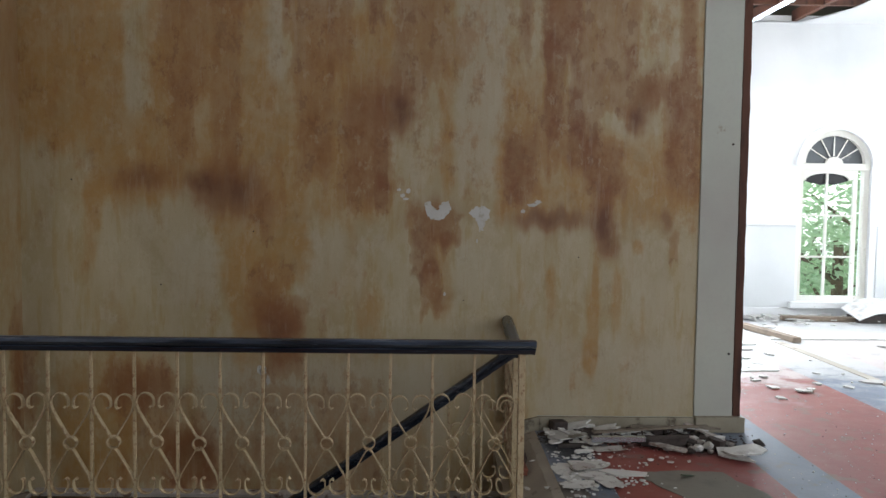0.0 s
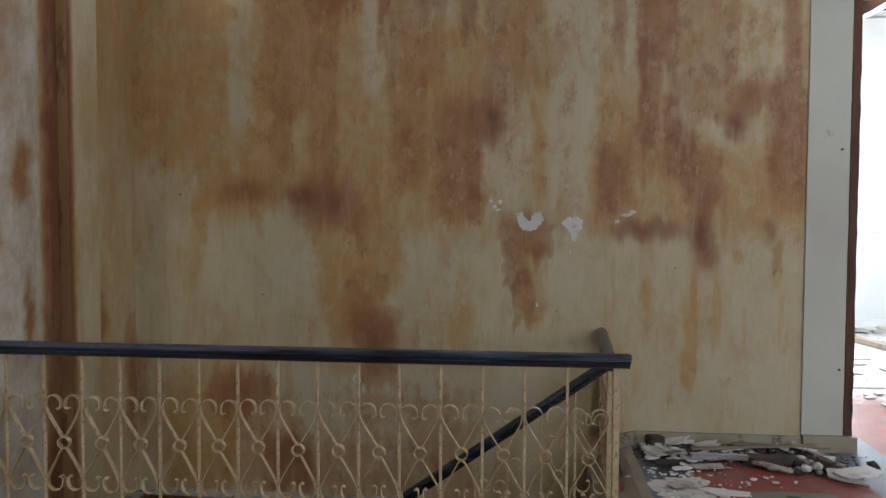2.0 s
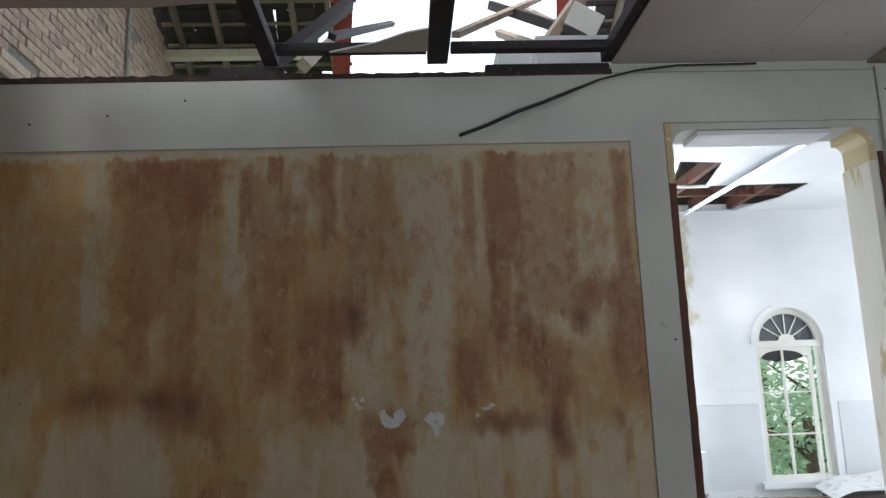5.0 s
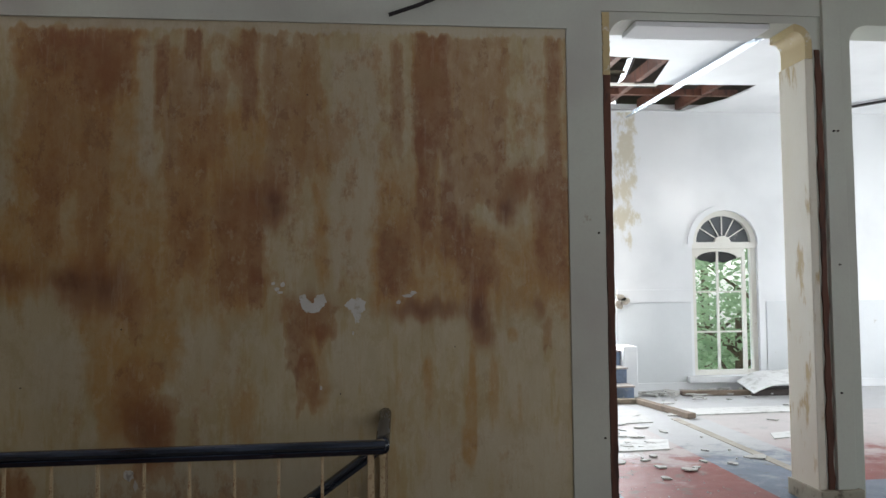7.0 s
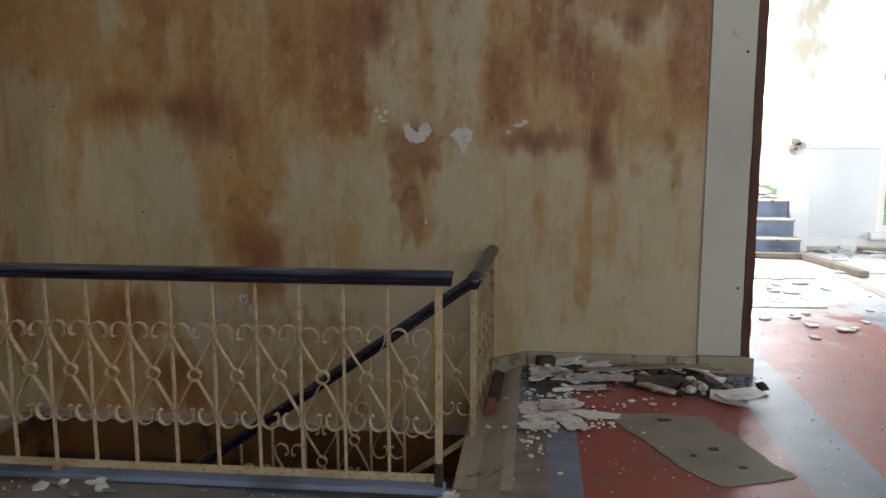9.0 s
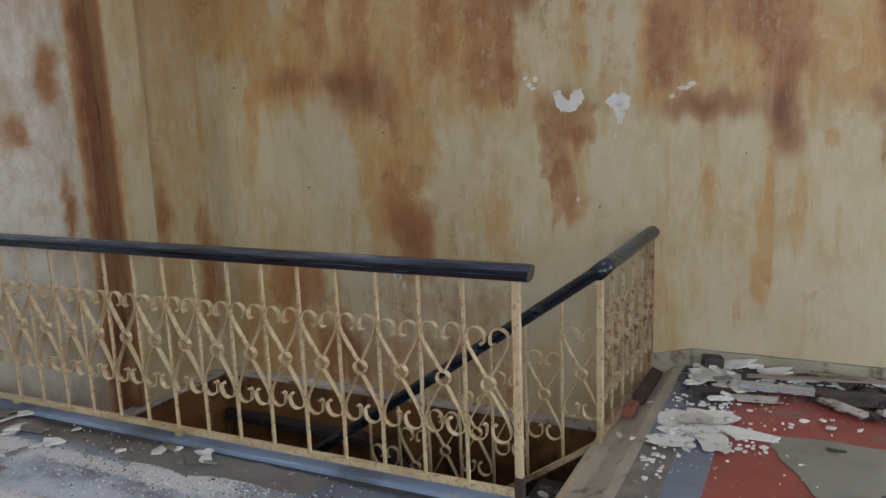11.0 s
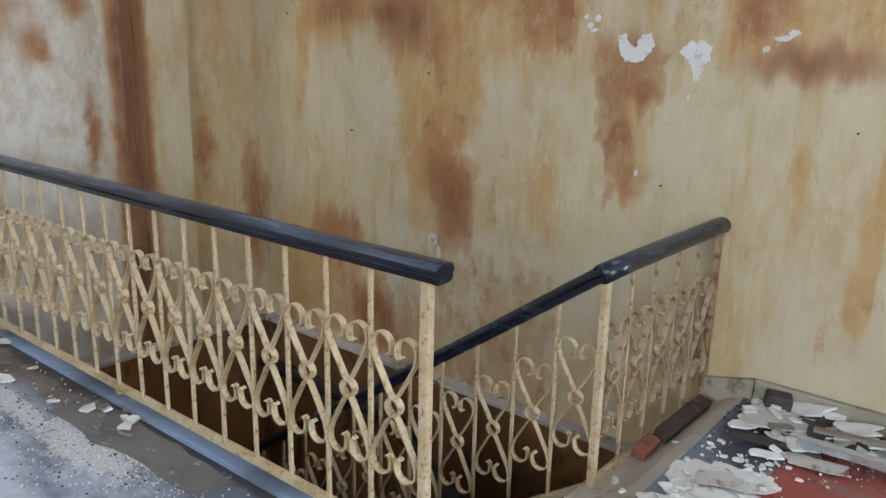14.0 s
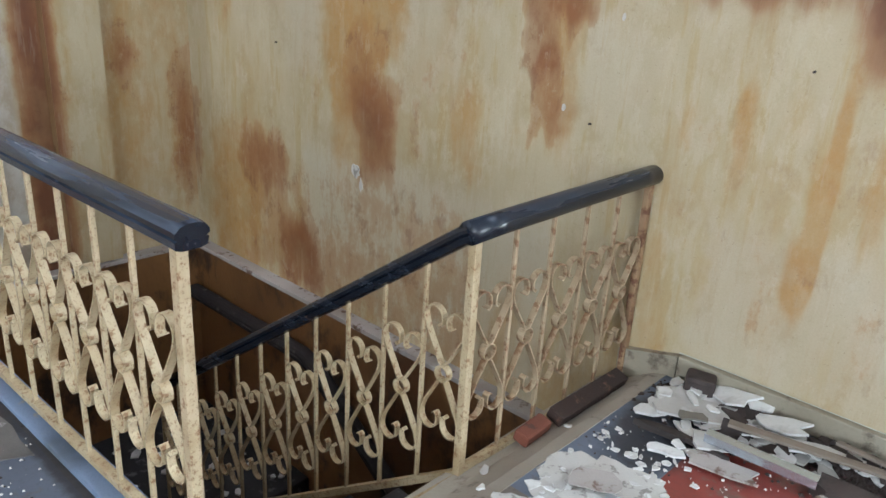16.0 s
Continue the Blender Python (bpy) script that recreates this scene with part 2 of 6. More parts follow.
def piece_paint(name, a, b, dirt, rough=0.8, scale=14):
    """Loose or laid pieces that differ a little from one another."""
    t = Tree(name)
    c = t.mix(t.rand(), a, b)
    c = t.mix(t.math("MULTIPLY", t.ramp(t.noise(scale, 6), 0.48, 0.72), 0.6), c, dirt)
    fine = t.noise(scale * 7, 4)
    c = t.mix(t.math("MULTIPLY", t.ramp(fine, 0.5, 0.75), 0.2), c, dirt)
    t.bump(fine, 0.4, 0.004)
    return t.done(c, rough)


def metal_paint():
    t = Tree("cream_painted_iron")
    chips = t.ramp(t.noise(55, 7, (1, 1, 1), 0.7), 0.53, 0.64)
    broad = t.ramp(t.noise(6, 5), 0.4, 0.7)
    c = t.mix(broad, (0.50, 0.405, 0.255), (0.37, 0.275, 0.15))
    c = t.mix(t.math("MULTIPLY", chips, 0.85), c, (0.22, 0.11, 0.045))
    c = t.mix(t.math("MULTIPLY", t.ramp(t.noise(150, 4), 0.56, 0.66), 0.5), c, (0.16, 0.085, 0.04))
    t.bump(t.noise(90, 4), 0.4, 0.002)
    return t.done(c, 0.5)


def dusty_sheen_rail(dust):
    """Glossy blue-black paint with dust and the sky's blue sheen painted on top, long scratches and chips."""
    t = Tree("dark_painted_timber")
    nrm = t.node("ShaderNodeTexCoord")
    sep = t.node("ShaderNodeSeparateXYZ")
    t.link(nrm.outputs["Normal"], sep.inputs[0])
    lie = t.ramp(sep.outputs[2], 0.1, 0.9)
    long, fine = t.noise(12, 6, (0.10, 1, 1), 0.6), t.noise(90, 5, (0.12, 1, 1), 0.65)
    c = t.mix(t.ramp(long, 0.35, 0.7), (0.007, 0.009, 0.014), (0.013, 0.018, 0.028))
    # Pale blue on upward faces stands for dust and reflected sky.
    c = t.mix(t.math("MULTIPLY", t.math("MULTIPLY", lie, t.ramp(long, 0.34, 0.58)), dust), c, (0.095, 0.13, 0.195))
    c = t.mix(t.math("MULTIPLY", t.ramp(fine, 0.63, 0.72), 0.35), c, (0.15, 0.17, 0.20))
    c = t.mix(t.math("MULTIPLY", t.ramp(t.noise(20, 7, (0.5, 1, 1), 0.7), 0.72, 0.74), 0.75), c, (0.36, 0.36, 0.35))
    t.bump(t.math("ADD", long, t.math("MULTIPLY", fine, 0.3)), 0.15, 0.002)
    t.b.inputs["Specular IOR Level"].default_value = 0.45
    return t.done(c, t.math("ADD", t.math("MULTIPLY", long, 0.3), 0.10))


def hall_wall_paint():
    """White distemper with a brown damp run down one side of the far wall."""
    t = Tree("hall_wall_paint")
    sep = t.node("ShaderNodeSeparateXYZ")
    t.link(t.co, sep.inputs[0])
    x, z = sep.outputs[0], sep.outputs[2]
    dx = t.math("DIVIDE", t.math("SUBTRACT", x, 3.66), 0.26)
    run = t.math("SUBTRACT", 1.0, t.math("MINIMUM", t.math("MULTIPLY", dx, dx), 1.0))
    run = t.math("MULTIPLY", run, t.math("MULTIPLY", t.ramp(z, 1.6, 2.4), t.math("LESS_THAN", z, 3.88)))
    damp = t.math("ADD", t.math("MULTIPLY", run, 0.35), t.noise(6, 7, (1, 1, 0.5), 0.65))
    broad, fine = t.noise(0.8, 4), t.noise(30, 5)
    c = t.mix(t.ramp(broad, 0.38, 0.75), (0.78, 0.79, 0.80), (0.68, 0.69, 0.70))
    c = t.mix(t.math("MULTIPLY", t.ramp(damp, 0.72, 0.86), 0.7), c, (0.50, 0.43, 0.27))
    c = t.mix(t.math("MULTIPLY", t.ramp(t.noise(7, 8, (1, 1, 1), 0.7), 0.70, 0.74), 0.6), c, (0.40, 0.37, 0.32))
    t.bump(fine, 0.25, 0.004)
    return t.done(c, 0.75)


def clear_glass():
    t = Tree("window_glass")
    t.b.inputs["Transmission Weight"].default_value = 1.0
    t.b.inputs["IOR"].default_value = 1.05
    return t.done((0.95, 0.98, 0.97), 0.02)


def leaf_mat():
    """Leaves that let light through, their greens paled to paint in the outdoor glare."""
    t = Tree("leaf_green")
    c = t.mix(t.ramp(t.noise(1.4, 4), 0.35, 0.65), (0.27, 0.40, 0.24), (0.42, 0.52, 0.36))
    tr = t.node("ShaderNodeBsdfTranslucent")
    t.link(t.mix(0.5, c, (0.46, 0.60, 0.40)), tr.inputs["Color"])
    t.done(c, 0.55)
    mx = t.node("ShaderNodeMixShader")
    mx.inputs[0].default_value = 0.55
    t.link(t.b.outputs[0], mx.inputs[1])
    t.link(tr.outputs[0], mx.inputs[2])
    t.link(mx.outputs[0], t.t.nodes["Material Output"].inputs[0])
    return t.m


M_STAIN, M_FLOOR, M_IRON, M_GLASS = stained_plaster(), floor_paint(), metal_paint(), clear_glass()
M_WHITE = worn("white_wall_paint", (0.55, 0.575, 0.505), (0.38, 0.33, 0.25), (0.46, 0.45, 0.415), 5, (0.70, 0.76), 0.7)
M_HALL = hall_wall_paint()
M_DADO = worn("hall_dado_paint", (0.69, 0.71, 0.72), (0.50, 0.48, 0.44), (0.60, 0.62, 0.63), 5, (0.66, 0.74), 0.7)
M_CEIL = worn("ceiling_board_paint", (0.60, 0.58, 0.54), (0.36, 0.27, 0.17), (0.50, 0.47, 0.42), 3, (0.66, 0.78), 0.8)
M_RAIL, M_RAIL_LOW_SHEEN = dusty_sheen_rail(0.58), dusty_sheen_rail(0.15)
M_BROWN = worn("brown_bare_timber", (0.12, 0.045, 0.025), (0.05, 0.022, 0.015), (0.07, 0.03, 0.02), 14, (0.52, 0.66), 0.65, 0, 0.5, (1, 1, 0.2))
M_CREAM = worn("cream_jamb_paint", (0.74, 0.71, 0.62), (0.50, 0.38, 0.20), (0.64, 0.57, 0.43), 7, (0.57, 0.66), 0.6, 0, 0.3, (1, 1, 0.3))
M_TAN = worn("tan_lining_paint", (0.58, 0.47, 0.26), (0.72, 0.70, 0.62), (0.46, 0.34, 0.16), 9, (0.60, 0.68), 0.6)
M_BASE = worn("grimy_skirting", (0.36, 0.325, 0.25), (0.12, 0.095, 0.07), (0.22, 0.185, 0.13), 9, (0.53, 0.68), 0.6)
M_BLUE = worn("blue_edging_paint", (0.21, 0.275, 0.40), (0.30, 0.30, 0.29), (0.09, 0.11, 0.14), 16, (0.58, 0.68), 0.6)
M_KERB = worn("worn_timber_edging", (0.42, 0.38, 0.32), (0.17, 0.145, 0.12), (0.30, 0.265, 0.22), 9, (0.56, 0.68), 0.75)
# Dark ochre wall paint, its dirt tone deepened to stand for the well's shade.
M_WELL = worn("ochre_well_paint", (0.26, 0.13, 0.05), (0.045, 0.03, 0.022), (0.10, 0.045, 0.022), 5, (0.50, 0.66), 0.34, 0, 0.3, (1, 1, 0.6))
M_LEDGE = worn("dusty_ledge", (0.46, 0.43, 0.41), (0.17, 0.11, 0.085), (0.33, 0.29, 0.26), 14, (0.55, 0.65), 0.8)
# Grimy cement, its base blackened to carry the shade down in the well.
M_STEP = worn("grimy_shaded_cement_steps", (0.040, 0.040, 0.046), (0.16, 0.16, 0.16), (0.022, 0.022, 0.026), 9, (0.56, 0.68), 0.75)
M_TIMBER = worn("charred_joist", (0.025, 0.02, 0.022), (0.10, 0.085, 0.075), (0.04, 0.035, 0.035), 12, (0.58, 0.7), 0.75, 0, 0.5)
M_RAFTER = piece_paint("grey_rafter_timber", (0.34, 0.28, 0.22), (0.20, 0.15, 0.11), (0.09, 0.07, 0.06), 0.8, 6)
M_REDWOOD = worn("red_painted_board", (0.34, 0.055, 0.04), (0.20, 0.12, 0.09), (0.22, 0.045, 0.035), 6, (0.6, 0.7), 0.7)
M_TILE = piece_paint("dark_roof_tile", (0.035, 0.03, 0.03), (0.075, 0.055, 0.05), (0.02, 0.018, 0.018), 0.85, 8)
M_BRICK = piece_paint("limewashed_brick", (0.60, 0.45, 0.34), (0.36, 0.26, 0.21), (0.60, 0.56, 0.50), 0.9, 9)
M_MORTAR = worn("grey_mortar", (0.30, 0.27, 0.25), (0.16, 0.14, 0.13), (0.24, 0.22, 0.21), 9, (0.55, 0.7), 0.95)
M_FLAKE = piece_paint("white_plaster_flake", (0.76, 0.76, 0.75), (0.50, 0.49, 0.47), (0.34, 0.32, 0.30), 0.8, 9)
M_MOSS = worn("dark_leaf", (0.03, 0.05, 0.02), (0.06, 0.06, 0.03), (0.02, 0.035, 0.015), 30, (0.55, 0.66), 0.7)
M_SKIN = worn("plaster_skin", (0.60, 0.59, 0.56), (0.30, 0.28, 0.26), (0.48, 0.46, 0.43), 22, (0.55, 0.62), 0.85)
M_DARKBIT = piece_paint("charred_scrap", (0.035, 0.028, 0.026), (0.07, 0.05, 0.045), (0.015, 0.013, 0.012), 0.8, 20)
M_SHEET = piece_paint("grey_fibre_sheet", (0.21, 0.195, 0.16), (0.19, 0.175, 0.145), (0.12, 0.11, 0.095), 0.85, 5)
M_DIRTY = worn("dirty_dark_sheet", (0.19, 0.18, 0.17), (0.50, 0.50, 0.49), (0.09, 0.085, 0.085), 16, (0.60, 0.72), 0.8)
M_STEEL = worn("galvanised_channel", (0.60, 0.66, 0.73), (0.36, 0.34, 0.33), (0.48, 0.53, 0.60), 14, (0.66, 0.74), 0.25, 0.9)
M_FRAME = worn("white_window_paint", (0.76, 0.75, 0.70), (0.42, 0.35, 0.25), (0.66, 0.63, 0.56), 9, (0.62, 0.72), 0.6)
M_DARKPANE = worn("soot_dark_pane", (0.10, 0.11, 0.12), (0.16, 0.16, 0.16), (0.07, 0.075, 0.08), 5, (0.6, 0.7), 0.25)
M_BLACKPANE = worn("black_void_pane", (0.012, 0.012, 0.014), (0.03, 0.03, 0.03), (0.02, 0.02, 0.02), 5, (0.6, 0.7), 0.4)
M_PEEL = worn("bare_white_plaster", (0.64, 0.64, 0.62), (0.48, 0.45, 0.38), (0.56, 0.55, 0.52), 26, (0.52, 0.64), 0.8)
M_PILASTER = worn("stained_pilaster_paint", (0.32, 0.20, 0.09), (0.13, 0.055, 0.028), (0.20, 0.10, 0.045), 8, (0.48, 0.64), 0.6, 0, 0.25, (1, 1, 0.3))
M_RUSTY = worn("rusty_cream_iron", (0.40, 0.31, 0.20), (0.20, 0.105, 0.05), (0.30, 0.21, 0.12), 30, (0.50, 0.62), 0.6)
M_RUSTED = worn("rusted_cream_iron", (0.34, 0.23, 0.13), (0.13, 0.055, 0.03), (0.22, 0.12, 0.065), 22, (0.48, 0.62), 0.65)
M_LATH = worn("weathered_lath", (0.24, 0.20, 0.16), (0.12, 0.095, 0.075), (0.17, 0.14, 0.11), 16, (0.52, 0.66), 0.8, 0, 0.4, (0.2, 1, 1))
M_STUB = worn("rotten_dark_timber", (0.05, 0.03, 0.024), (0.14, 0.075, 0.05), (0.03, 0.02, 0.018), 18, (0.56, 0.66), 0.8, 0, 0.6)
M_BRICKRED = worn("broken_red_brick", (0.19, 0.065, 0.04), (0.09, 0.045, 0.035), (0.13, 0.05, 0.035), 18, (0.55, 0.66), 0.9)
M_LEAF = leaf_mat()
M_BARK = worn("tree_bark", (0.12, 0.09, 0.06), (0.05, 0.04, 0.03), (0.08, 0.06, 0.045), 10, (0.5, 0.65), 0.9)
M_GROUND = worn("grass_ground", (0.06, 0.11, 0.03), (0.14, 0.11, 0.07), (0.045, 0.08, 0.025), 2, (0.6, 0.7), 0.9)


# ---- mesh helpers ----
def mesh_ob(name, bm, mat, parent=None, smooth=False):
    me = bpy.data.meshes.new(name)
    bmesh.ops.recalc_face_normals(bm, faces=bm.faces)
    bm.to_mesh(me)
    bm.free()
    me.materials.append(mat)
    if smooth:
        for p in me.polygons:
            p.use_smooth = True
    ob = new(name, me)
    ob.parent = parent
    return ob


def part(name, bm, mat, parent, label="", smooth=False):
    return tagged(mesh_ob(name, bm, mat, parent, smooth), label)


def again(name, src, parent, m):
    """Another object on the mesh of src."""
    o = new(name, src.data)
    o.parent = parent
    o.matrix_basis = m
    return o


def box(bm, lo, hi, bevel=0.0, m=None):
    lo, hi = Vector(lo), Vector(hi)
    r = bmesh.ops.create_cube(bm, size=1.0)
    for v in r["verts"]:
        v.co = Vector((lo[i] + (v.co[i] + 0.5) * (hi[i] - lo[i]) for i in range(3)))
    if bevel:
        es = list({e for v in r["verts"] for e in v.link_edges})
        r2 = bmesh.ops.bevel(bm, geom=es, offset=bevel, segments=2, affect="EDGES", profile=0.6)
        vs = list({v for f in r2["faces"] for v in f.verts} | {v for v in r["verts"] if v.is_valid})
    else:
        vs = r["verts"]
    if m is not None:
        bmesh.ops.transform(bm, matrix=m, verts=vs)
    return bm


def boxed(lo, hi, bevel=0.0, m=None):
    return box(bmesh.new(), lo, hi, bevel, m)


def slab(bm, outline, z0, z1, axis="z", jig=None):
    """A plate from an outline, between two heights along an axis."""
    def at(p, h):
        return {"z": (p[0], p[1], h), "y": (p[0], h, p[1]), "x": (h, p[0], p[1])}[axis]
    a = [bm.verts.new(at(p, z0)) for p in outline]
    b = [bm.verts.new(at(p, z1 if jig is None else z1 + jig(p))) for p in outline]
    bm.faces.new(a)
    bm.faces.new(b[::-1])
    n = len(a)
    for i in range(n):
        bm.faces.new((a[i], a[(i + 1) % n], b[(i + 1) % n], b[i]))
    return bm


def sweep(profile, pts, side):
    """Extrude a closed profile (across, up) along points; side is the across direction."""
    bm = bmesh.new()
    rings = []
    side = Vector(side).normalized()
    for i, p in enumerate(pts):
        d = (Vector(pts[min(i + 1, len(pts) - 1)]) - Vector(pts[max(i - 1, 0)])).normalized()
        up = side.cross(d).normalized()
        if up.z < 0:
            up = -up
        rings.append([bm.verts.new(Vector(p) + side * a + up * b) for a, b in profile])
    n = len(profile)
    for r, q in zip(rings, rings[1:]):
        for i in range(n):
            bm.faces.new((r[i], r[(i + 1) % n], q[(i + 1) % n], q[i]))
    bm.faces.new(rings[0])
    bm.faces.new(rings[-1][::-1])
    return bm


def strip(paths, depth, thick, shear=0.0):
    """Flat iron bent along paths in the x-z plane, standing depth wide in y."""
    bm = bmesh.new()
    for pts in paths:
        rows = []
        for i, p in enumerate(pts):
            a, b = Vector(pts[max(i - 1, 0)]), Vector(pts[min(i + 1, len(pts) - 1)])
            d = (b - a).normalized()
            nrm = Vector((-d.y, d.x)) * thick / 2
            row = []
            for s, y in ((1, -depth / 2), (1, depth / 2), (-1, depth / 2), (-1, -depth / 2)):
                q = Vector(p) + nrm * s
                row.append(bm.verts.new((q.x, y, q.y + shear * q.x)))
            rows.append(row)
        for r, q in zip(rows, rows[1:]):
            for i in range(4):
                bm.faces.new((r[i], r[(i + 1) % 4], q[(i + 1) % 4], q[i]))
        bm.faces.new(rows[0])
        bm.faces.new(rows[-1][::-1])
    return bm


def thing(name, label, category, group="", kind=""):
    return tagged(new(name), label, category, group, kind)


def structure(name, bm, mat, label="", category=""):
    return tagged(mesh_ob(name, bm, mat), label, category, "", "structure")


# ---- landing: floor, walls, ceiling ----
LEFT, BACK, TOP = -2.87, 4.98, 3.72
EDGE = 3.30  # the landing's edge along the stairwell
SKEW = 1.3  # degrees by which the railing and its edge stand askew
STEP0 = 0.36  # the edge of the first step


def holed(name, x0, x1, z0, z1, y0, y1, holes, mat, label, category="wall"):
    """A wall along x from y0 to y1 with openings (outlines in x, z, running round), cut through."""
    bm = bmesh.new()
    loops = [[(x0, z0), (x1, z0), (x1, z1), (x0, z1)]] + holes
    for y in (y0, y1):
        es = []
        for lp in loops:
            vs = [bm.verts.new((x, y, z)) for x, z in lp]
            es += [bm.edges.new((vs[i], vs[(i + 1) % len(vs)])) for i in range(len(vs))]
        bmesh.ops.triangle_fill(bm, use_beauty=True, edges=es)
    bm.verts.ensure_lookup_table()
    n = len(bm.verts) // 2
    k = 0
    for lp in loops:
        m = len(lp)
        for i in range(m):
            a, b = bm.verts[k + i], bm.verts[k + (i + 1) % m]
            c, d = bm.verts[n + k + (i + 1) % m], bm.verts[n + k + i]
            bm.faces.new((a, b, c, d))
        k += m
    return structure(name, bm, mat, label, category)


def rounded_top(xa, xb, z0, z1, r):
    pts = [(xa, z0), (xb, z0), (xb, z1 - r)]
    for i in range(1, 7):
        a = radians(15 * i)
        pts.append((xb - r + r * math.cos(a), z1 - r + r * math.sin(a)))
    for i in range(0, 7):
        a = radians(90 + 15 * i)
        pts.append((xa + r + r * math.cos(a), z1 - r + r * math.sin(a)))
    return pts


# the stained panel of the back wall: runs as (layer, x from, x to, z from, z to, strength), layers o ochre, b brown, p pale
STAINS_CORNER = [("b", -3.14, -2.8, 0.01, 0.55, 0.5), ("o", -2.88, -2.23, 1.76, 3.06, 0.5), ("o", -2.67, -2.19, -0.44, 0.41, 0.35), ("o", -2.65, -2.26, 1.87, 2.5, 0.3), ("o", -2.48, -2.4, 1.02, 1.53, 0.4), ("o", -2.44, -1.97, 1.36, 1.81, 0.35), ("o", -2.41, -1.89, 1.47, 1.97, 0.4), ("o", -2.4, -2.36, 1.23, 1.61, 0.35), ("p", -2.4, -2.12, 0.76, 1.22, 0.3), ("b", -2.36, -1.95, 0.11, 0.41, 0.4), ("p", -2.28, -2.09, 2.91, 3.07, 0.3), ("p", -2.22, -2.11, 1.93, 2.37, 0.35), ("o", -2.06, -1.33, 1.49, 3.09, 0.45), ("b", -2.05, -1.71, 2.86, 3.13, 0.25), ("b", -1.98, -1.69, 2.07, 3.12, 0.3), ("b", -1.98, -1.66, -0.4, -0.03, 0.6), ("b", -1.95, -1.78, 1.6, 2.14, 0.25)]
STAINS_LEFT = [("b", -2.3, -0.6, -0.42, 0.33, 0.2), ("p", -1.95, -1.62, 0.76, 1.21, 0.45), ("p", -1.78, -0.2, -0.36, 0.45, 0.5), ("b", -1.7, -1.36, 2.68, 3.1, 0.6), ("b", -1.68, -1.5, 1.56, 2.68, 0.3), ("o", -1.65, -1.08, 0.93, 1.42, 0.55), ("o", -1.59, -1.17, 0.62, 1.29, 0.4), ("o", -1.56, -1.34, 0.33, 1.21, 0.4), ("b", -1.46, -1.3, 1.21, 1.49, 0.3), ("b", -1.43, -1.16, 0.6, 1.05, 0.3), ("b", -1.35, -1.11, 0.36, 0.8, 0.5), ("p", -1.34, -1.23, 2.13, 3.04, 0.45), ("o", -1.33, -1.09, 1.34, 2.2, 0.35), ("b", -1.23, -1.16, 2.65, 3.04, 0.6), ("b", -1.16, -0.93, 1.55, 2.92, 0.3), ("p", -1.15, -0.73, 0.7, 1.25, 0.35), ("o", -1.09, -0.58, 1.3, 2.57, 0.4), ("b", -1.05, -0.96, 2.91, 3.14, 0.8)]
STAINS_MIDDLE = [("b", -0.95, -0.8, 2.19, 2.8, 0.3), ("b", -0.87, -0.58, 1.4, 2.08, 0.45), ("o", -0.87, -0.78, 0.77, 1.31, 0.2), ("b", -0.8, -0.71, 2.79, 3.03, 0.3), ("p", -0.79, -0.72, 2.53, 2.81, 0.3), ("o", -0.77, -0.61, 0.48, 0.86, 0.3), ("b", -0.71, -0.61, 2.54, 3.15, 0.5), ("b", -0.66, -0.59, 1.4, 2.08, 0.35), ("b", -0.66, -0.59, 1.42, 1.77, 0.45), ("b", -0.56, -0.42, 2.04, 3.16, 0.3), ("b", -0.44, -0.28, 0.95, 1.22, 0.5), ("b", -0.43, -0.12, 1.19, 1.38, 0.4), ("b", -0.41, -0.23, 2.18, 3.14, 0.22), ("b", -0.4, -0.17, 1.13, 1.28, 0.3), ("b", -0.37, -0.24, 0.72, 1.04, 0.5), ("o", -0.37, -0.18, 0.71, 1.26, 0.4), ("o", -0.26, -0.18, 1.53, 2.32, 0.3)]
STAINS_RIGHT = [("p", -0.18, 0.16, 0.77, 1.19, 0.35), ("p", -0.17, 0.17, 1.53, 3, 0.5), ("o", 0.09, 1.39, 1.34, 1.86, 0.45), ("b", 0.14, 0.35, 1.45, 1.87, 0.4), ("b", 0.14, 0.26, 1.41, 1.83, 0.3), ("o", 0.15, 0.54, 1.8, 2.31, 0.3), ("o", 0.17, 0.27, 0.03, 0.73, 0.15), ("p", 0.40, 1.36, 0.02, 0.62, 0.5), ("b", 0.23, 0.3, 2.39, 3.04, 0.4), ("o", 0.25, 0.29, 0.83, 0.98, 0.3), ("b", 0.34, 0.73, 1.65, 2.01, 0.3), ("b", 0.38, 0.59, 2.31, 3.14, 0.65), ("b", 0.39, 0.51, 1.87, 2.49, 0.5), ("o", 0.42, 0.44, 0.87, 1.03, 0.35), ("o", 0.43, 0.48, 0.72, 1.06, 0.35), ("b", 0.54, 0.63, 1.79, 2.16, 0.5), ("b", 0.54, 0.76, 2.34, 3.08, 0.3)]
